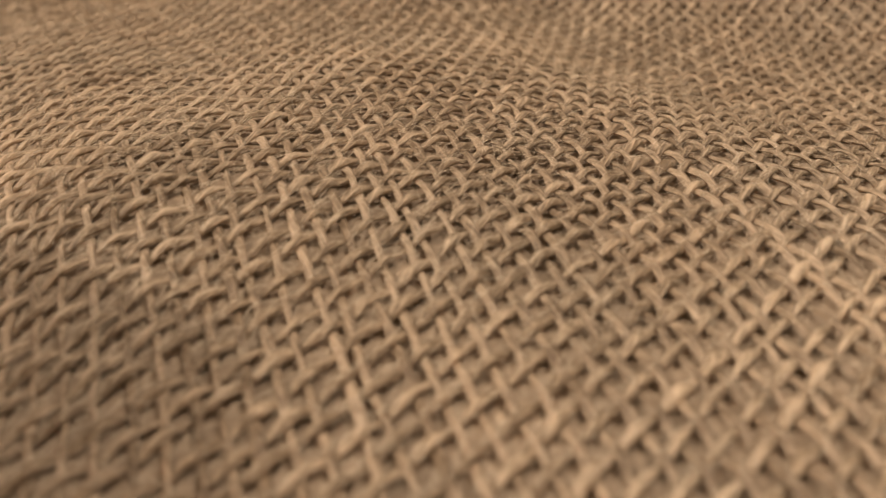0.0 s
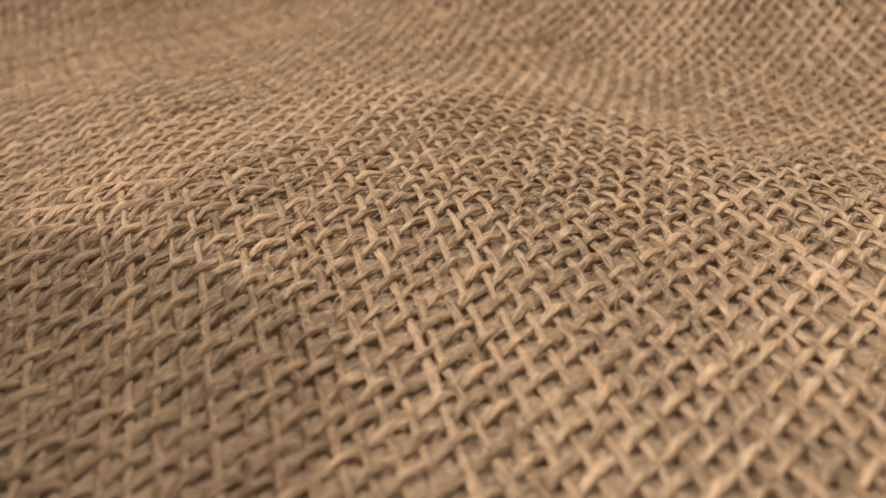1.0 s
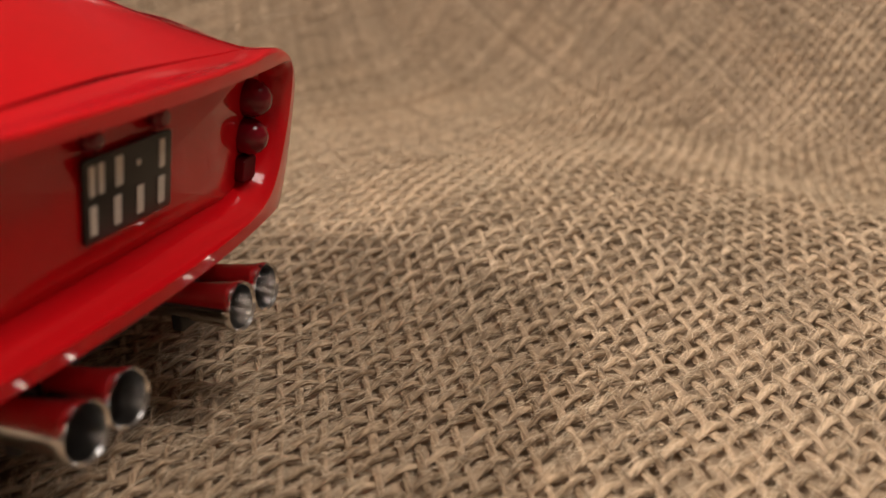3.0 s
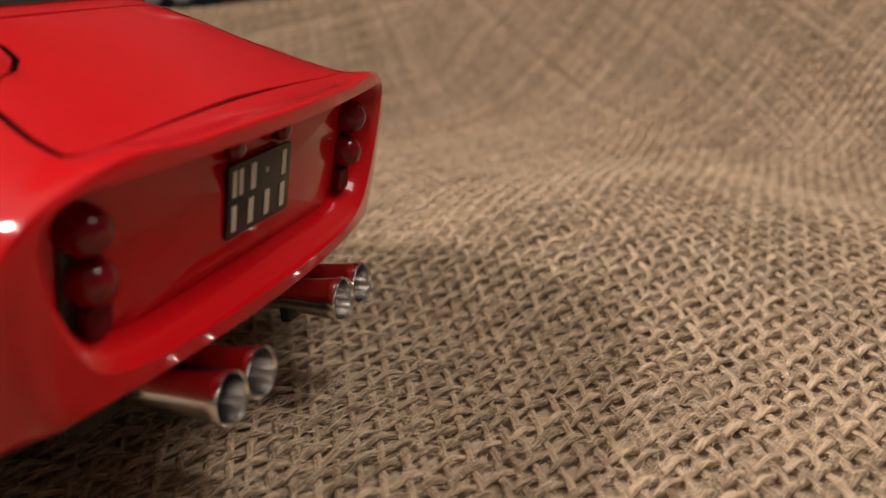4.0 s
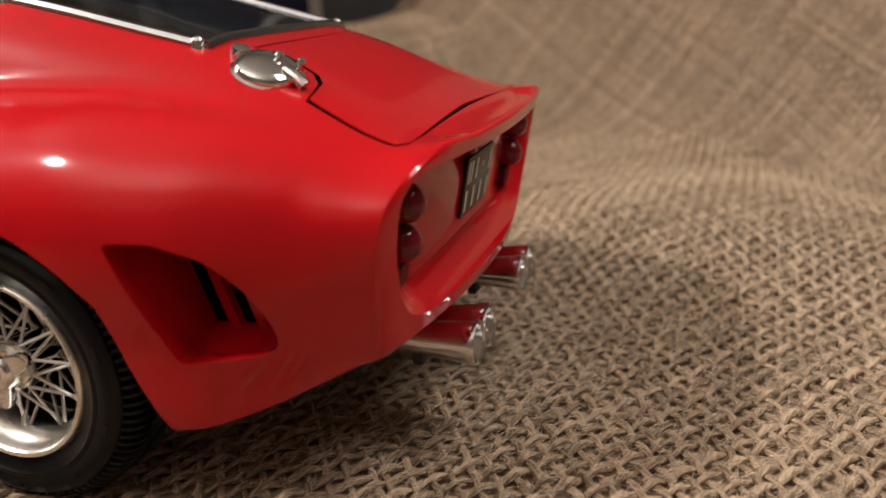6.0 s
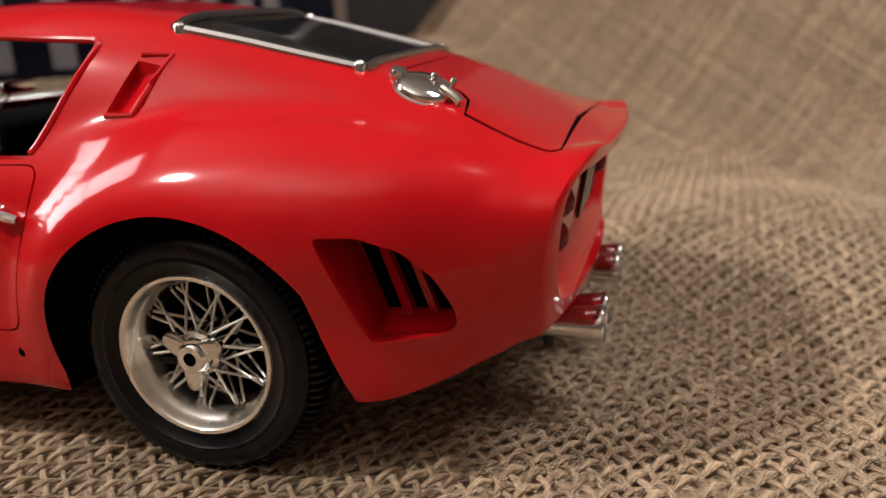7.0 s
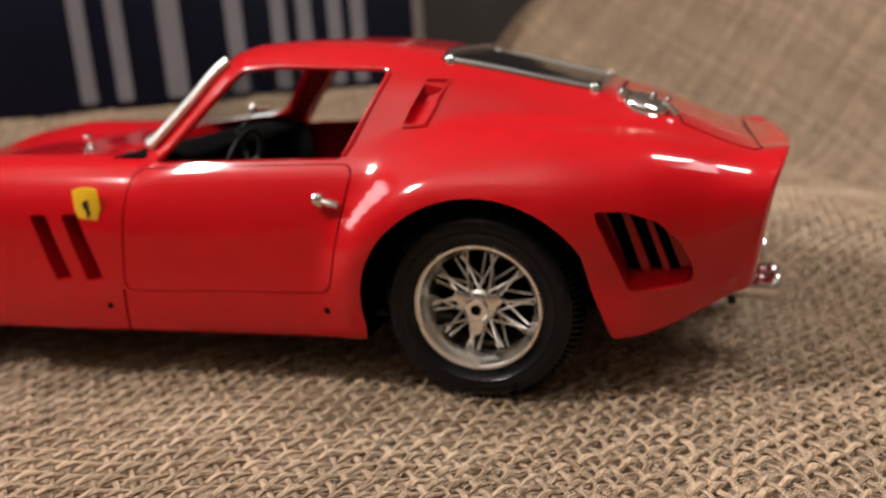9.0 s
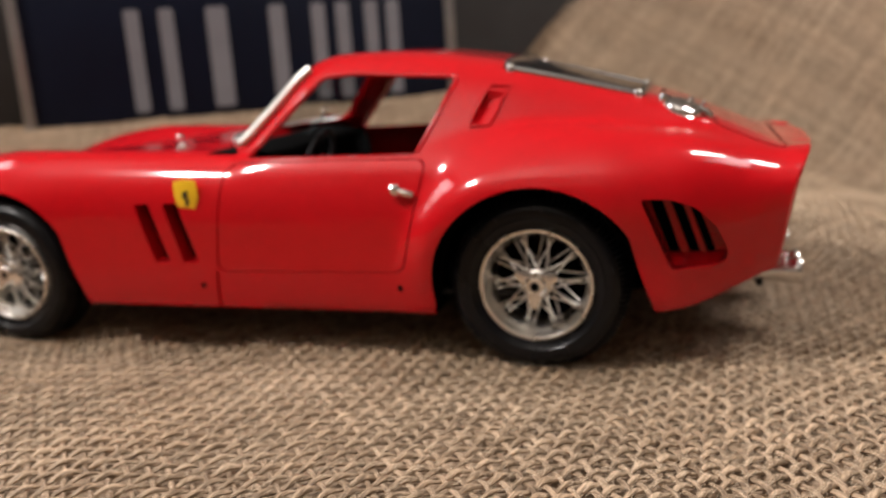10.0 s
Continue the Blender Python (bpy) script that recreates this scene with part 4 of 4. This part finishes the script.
def fittings():
    # fuel cap
    x, y = 29.0, -20.6
    z = skin_z(x, y)
    base = Matrix.Translation((x, y, z - 0.6)) @ Matrix.Rotation(radians(22), 4, "Y") @ Matrix.Rotation(radians(14), 4, "X")
    cap = part("fuel_cap", lathe([(0, 2.1), (1.6, 2.0), (3.0, 1.7), (3.9, 1.35), (4.15, 1.0), (4.2, 0.5), (4.6, 0.3), (4.6, -0.8), (0, -0.8)], 48, base), CHROME, car, "polished domed fuel filler cap")
    part("cap_lever", tube([base @ Vector(p) for p in ((2.4, -0.5, 1.9), (4.2, -0.8, 1.6), (5.6, -1.0, 1.0))], 0.75, 10, taper=[0.8, 1.0, 1.1]), CHROME, cap)
    part("cap_knob", lathe([(0, 1.6), (0.4, 1.5), (0.6, 1.1), (0.4, 0.7), (0.35, 0), (0, 0)], 16, base @ Matrix.Translation((3.3, 1.8, 1.3))), CHROME, cap)
    part("cap_knob", lathe([(0, 1.0), (0.4, 0.9), (0.6, 0.5), (0.4, 0.1), (0.35, 0), (0, 0)], 16, base @ Matrix.Translation((0.6, 1.2, 1.95))), CHROME, cap)
    part("cap_hinge", lathe([(0, 0.9), (1.1, 0.7), (1.3, 0), (1.3, -0.8), (0, -0.8)], 20, base @ Matrix.Translation((-4.6, 0.9, 0.9))), CHROME, cap)
    for s, door in ((-1, doors[0]), (1, doors[1])):
        yy = skin_y(-27.5, 38.0)
        m = Matrix.Translation((-29.2, s * (yy - 0.1), 38.3)) @ Matrix.Rotation(radians(90 * (1 if s < 0 else -1)), 4, "X")
        h = part("handle", lathe([(0, 2.2), (0.8, 2.1), (1.3, 1.6), (1.4, 1.0), (1.0, 0.5), (1.1, 0), (0, 0)], 24, m), CHROME, door, "small chrome door handle")
        part("handle_grip", tube([(-28.6, s * (yy + 1.3), 38.2), (-27.0, s * (yy + 1.4), 37.7), (-25.4, s * (yy + 1.0), 37.2)], 0.8, 10, taper=[0.7, 1.0, 0.8]), CHROME, h)
        # raised rim round the side window
        rim = []
        loop = SIDE_WINDOW + SIDE_WINDOW[:1]
        for (u0, v0), (u1, v1) in zip(loop, loop[1:]):
            for k in range(4):
                u, v = u0 + (u1 - u0) * k / 4, v0 + (v1 - v0) * k / 4
                if v > 45.6:
                    rim.append(Vector((u, s * (skin_y(u, v) - 0.1), v)))
        start = max(range(len(rim)), key=lambda k: (rim[k] - rim[k - 1]).length)
        part("window_rim", tube(rim[start:] + rim[:start], 0.55, 8), RED, car)
        # yellow shield
        plane = Matrix(((1, 0, 0, 0), (0, 0, s, s * (skin_y(-80, 37) - 0.05)), (0, 1, 0, 0), (0, 0, 0, 1)))
        badge = part("shield_badge", slab(round_corners([(-82.9, 41.0), (-80.0, 41.4), (-77.1, 41.0), (-77.0, 37.0), (-77.9, 34.4), (-80.0, 32.4), (-82.1, 34.4), (-83.0, 37.0)], 0.6, 3), plane, 0.5, 0.1), YELLOW, car, "yellow enamel shield with dark mark")
        part("badge_mark", slab(round_corners([(-80.5, 38.6), (-79.3, 38.9), (-79.5, 37.2), (-79.1, 36.0), (-80.2, 34.9), (-80.1, 36.6), (-80.9, 37.4)], 0.4, 3), plane, 0.62), BLACK, badge)
        for x, z in ((-29.5, 16.8), (-78.0, 16.8)):
            part("screw_head", lathe([(0, 0.12), (0.45, 0.12), (0.55, 0), (0.8, 0), (0.85, -0.5), (0, -0.5)], 16, Matrix.Translation((x, s * skin_y(x, z), z)) @ Matrix.Rotation(radians(90 * (1 if s < 0 else -1)), 4, "X")), VOID, car)
        # black floors of the two slots behind the front wheel
        for x0 in (-94.2, -86.6):
            y0, y1 = sorted((s * 36.9, s * 39.3))
            part("slot_backing", prism([(x0 + 0.1, 35.6), (x0 + 3.8, 35.6), (x0 + 8.1, 22.2), (x0 + 4.3, 22.2)], y0, y1), VOID, car, "black slot opening")
        # the side vent: a sunk red wall with three black slots between red bars, and a ledge along its foot
        y0, y1 = sorted((s * 33.2, s * 34.3))
        part("vent_backing", prism(shrink(VENT, 0.1), y0, y1), RED, car, "red sunk wall of the side vent")
        for t0, t1, f0, f1 in ((21.9, 24.5, 26.5, 28.7), (26.0, 28.2, 30.5, 32.5), (29.3, 31.0, 33.9, 35.6)):
            y0, y1 = sorted((s * 34.2, s * 34.45))
            hole = carve(mesh_of(prism([(t0, 36.0), (t1, 36.0), (f1, 23.6), (f0, 23.6)], y0, y1)), [prism(shrink(VENT, 0.1), -60, 60)], "INTERSECT")
            hole.transform(Matrix.Scale(MM, 4))
            from_mesh("vent_slot", hole, VOID, car, "black vent slot")
        for t0, t1, f0, f1 in ((24.7, 25.8, 28.9, 30.3), (28.4, 29.2, 32.7, 33.8)):
            y0, y1 = sorted((s * 34.2, s * 35.4))
            bar = carve(mesh_of(prism([(t0, 36.5), (t1, 36.5), (f1, 23.4), (f0, 23.4)], y0, y1)), [prism(shrink(VENT, 0.06), -60, 60)], "INTERSECT")
            bar.transform(Matrix.Scale(MM, 4))
            from_mesh("vent_bar", bar, RED, car)
        bm = bmesh.new()
        near, far = ((25, 21.0), (40, 22.2)), ((25, 23.6), (40, 24.0))
        ring = ([bm.verts.new((u, s * (skin_y(min(u, 37), max(v, 22)) - 0.5), v)) for u, v in near], [bm.verts.new((u, s * 34.3, v)) for u, v in far],
                [bm.verts.new((u, s * 33.4, v)) for u, v in far], [bm.verts.new((u, s * 33.4, v)) for u, v in near])
        for k in range(4):
            g, h = ring[k], ring[(k + 1) % 4]
            bm.faces.new((g[0], g[1], h[1], h[0]))
        bm.faces.new([g[0] for g in ring])
        bm.faces.new([g[1] for g in ring][::-1])
        cut = carve(mesh_of(bm), [prism(shrink(VENT, 0.06), -60, 60)], "INTERSECT")
        cut.transform(Matrix.Scale(MM, 4))
        from_mesh("vent_ledge", cut, RED, car)
        # cabin air outlet behind the side window: sunk at its front edge, flush at its rear, with a raised lip
        bm = bmesh.new()
        corners = ((-14.8, 50.5, 1.9), (-10.4, 50.5, 0.1), (-6.8, 57.8, 0.1), (-11.2, 58.0, 1.9))
        o = [bm.verts.new((u, s * (skin_y(u, v) - d), v)) for u, v, d in corners]
        i = [bm.verts.new((u, s * (skin_y(u, v) - d - 0.6), v)) for u, v, d in corners]
        bm.faces.new(o)
        bm.faces.new(i[::-1])
        for k in range(4):
            bm.faces.new((o[k], o[(k + 1) % 4], i[(k + 1) % 4], i[k]))
        outlet = part("air_outlet", bm, RED, car, "red sunk cabin air outlet")
        line = [Vector((u, s * (skin_y(u, v) - 0.05), v)) for u, v in ((-14.6, 50.3), (-10.3, 50.3), (-8.5, 54.2), (-6.6, 58.0), (-11.0, 58.3))]
        part("outlet_lip", tube(line, 0.5, 8), RED, outlet)
    # cabin
    for s in (-1, 1):
        seat = part("seat_cushion", box(-52, -30, s * 17 - 10, s * 17 + 10, 15.2, 22, 2.5), SEAT, car, "black bucket seat")
        m = Matrix.Translation((-30, s * 17, 20)) @ Matrix.Rotation(radians(14), 4, "Y")
        bm = slab(round_corners([(-10, 0), (10, 0), (9, 17), (5, 20), (-5, 20), (-9, 17)], 3), m @ Matrix(((0, 0, 1, 0), (1, 0, 0, 0), (0, 1, 0, 0), (0, 0, 0, 1))), 4.5, 0.8)
        part("seat_back", bm, SEAT, seat)
    part("dashboard", slab(round_corners([(-80, 30), (-66, 30), (-64, 38), (-66, 45), (-74, 47), (-80, 46)], 2), side_plane(-34), 68, 0.4), DASH, car, "dark grey dashboard")
    m = Matrix.Translation((-58, -17, 42)) @ Matrix.Rotation(radians(-68), 4, "Y")
    ring = [(7.2 + 0.75 * math.cos(a), 0.75 * math.sin(a)) for a in np.linspace(0, 2 * math.pi, 9)[:-1]]
    sw = part("steering_wheel", lathe(ring, 40, m, True), BLACK, car, "black steering wheel")
    for k in range(3):
        a = radians(90 + 120 * k)
        part("wheel_spoke", tube([m @ Vector((0, 0, -0.8)), m @ Vector((7.0 * math.cos(a), 7.0 * math.sin(a), 0))], 0.5, 6), CHROME, sw)
    part("steering_column", tube([m @ Vector((0, 0, -0.6)), (-66, -17, 38)], 1.0, 10), BLACK, sw)
    mirror = part("rear_view_mirror", slab(rounded(-4.4, 4.4, -1.2, 1.2, 1.0, 4), Matrix.Translation((-63, 2, 52.2)) @ Matrix(((0, 0, 1, 0), (1, 0, 0, 0), (0, 1, 0, 0), (0, 0, 0, 1))), 1.0, 0.3), CHROME, car, "chrome rear-view mirror")
    part("mirror_stalk", tube([(-63.4, 2, 52), (-70, 2, 46.5)], 0.22, 8), BLACK, mirror)
    part("gear_lever", tube([(-50, 0, 15), (-51, 0, 33)], 0.5, 8), CHROME, car)
    part("gear_knob", lathe([(0, 1.5), (1.0, 1.1), (1.5, 0), (1.0, -1.1), (0, -1.5)], 20, Matrix.Translation((-51, 0, 34))), CHROME, car)
    part("cabin_floor", box(-79, -6, -38, 38, 14.4, 15.4), BLACK, car)


fittings()
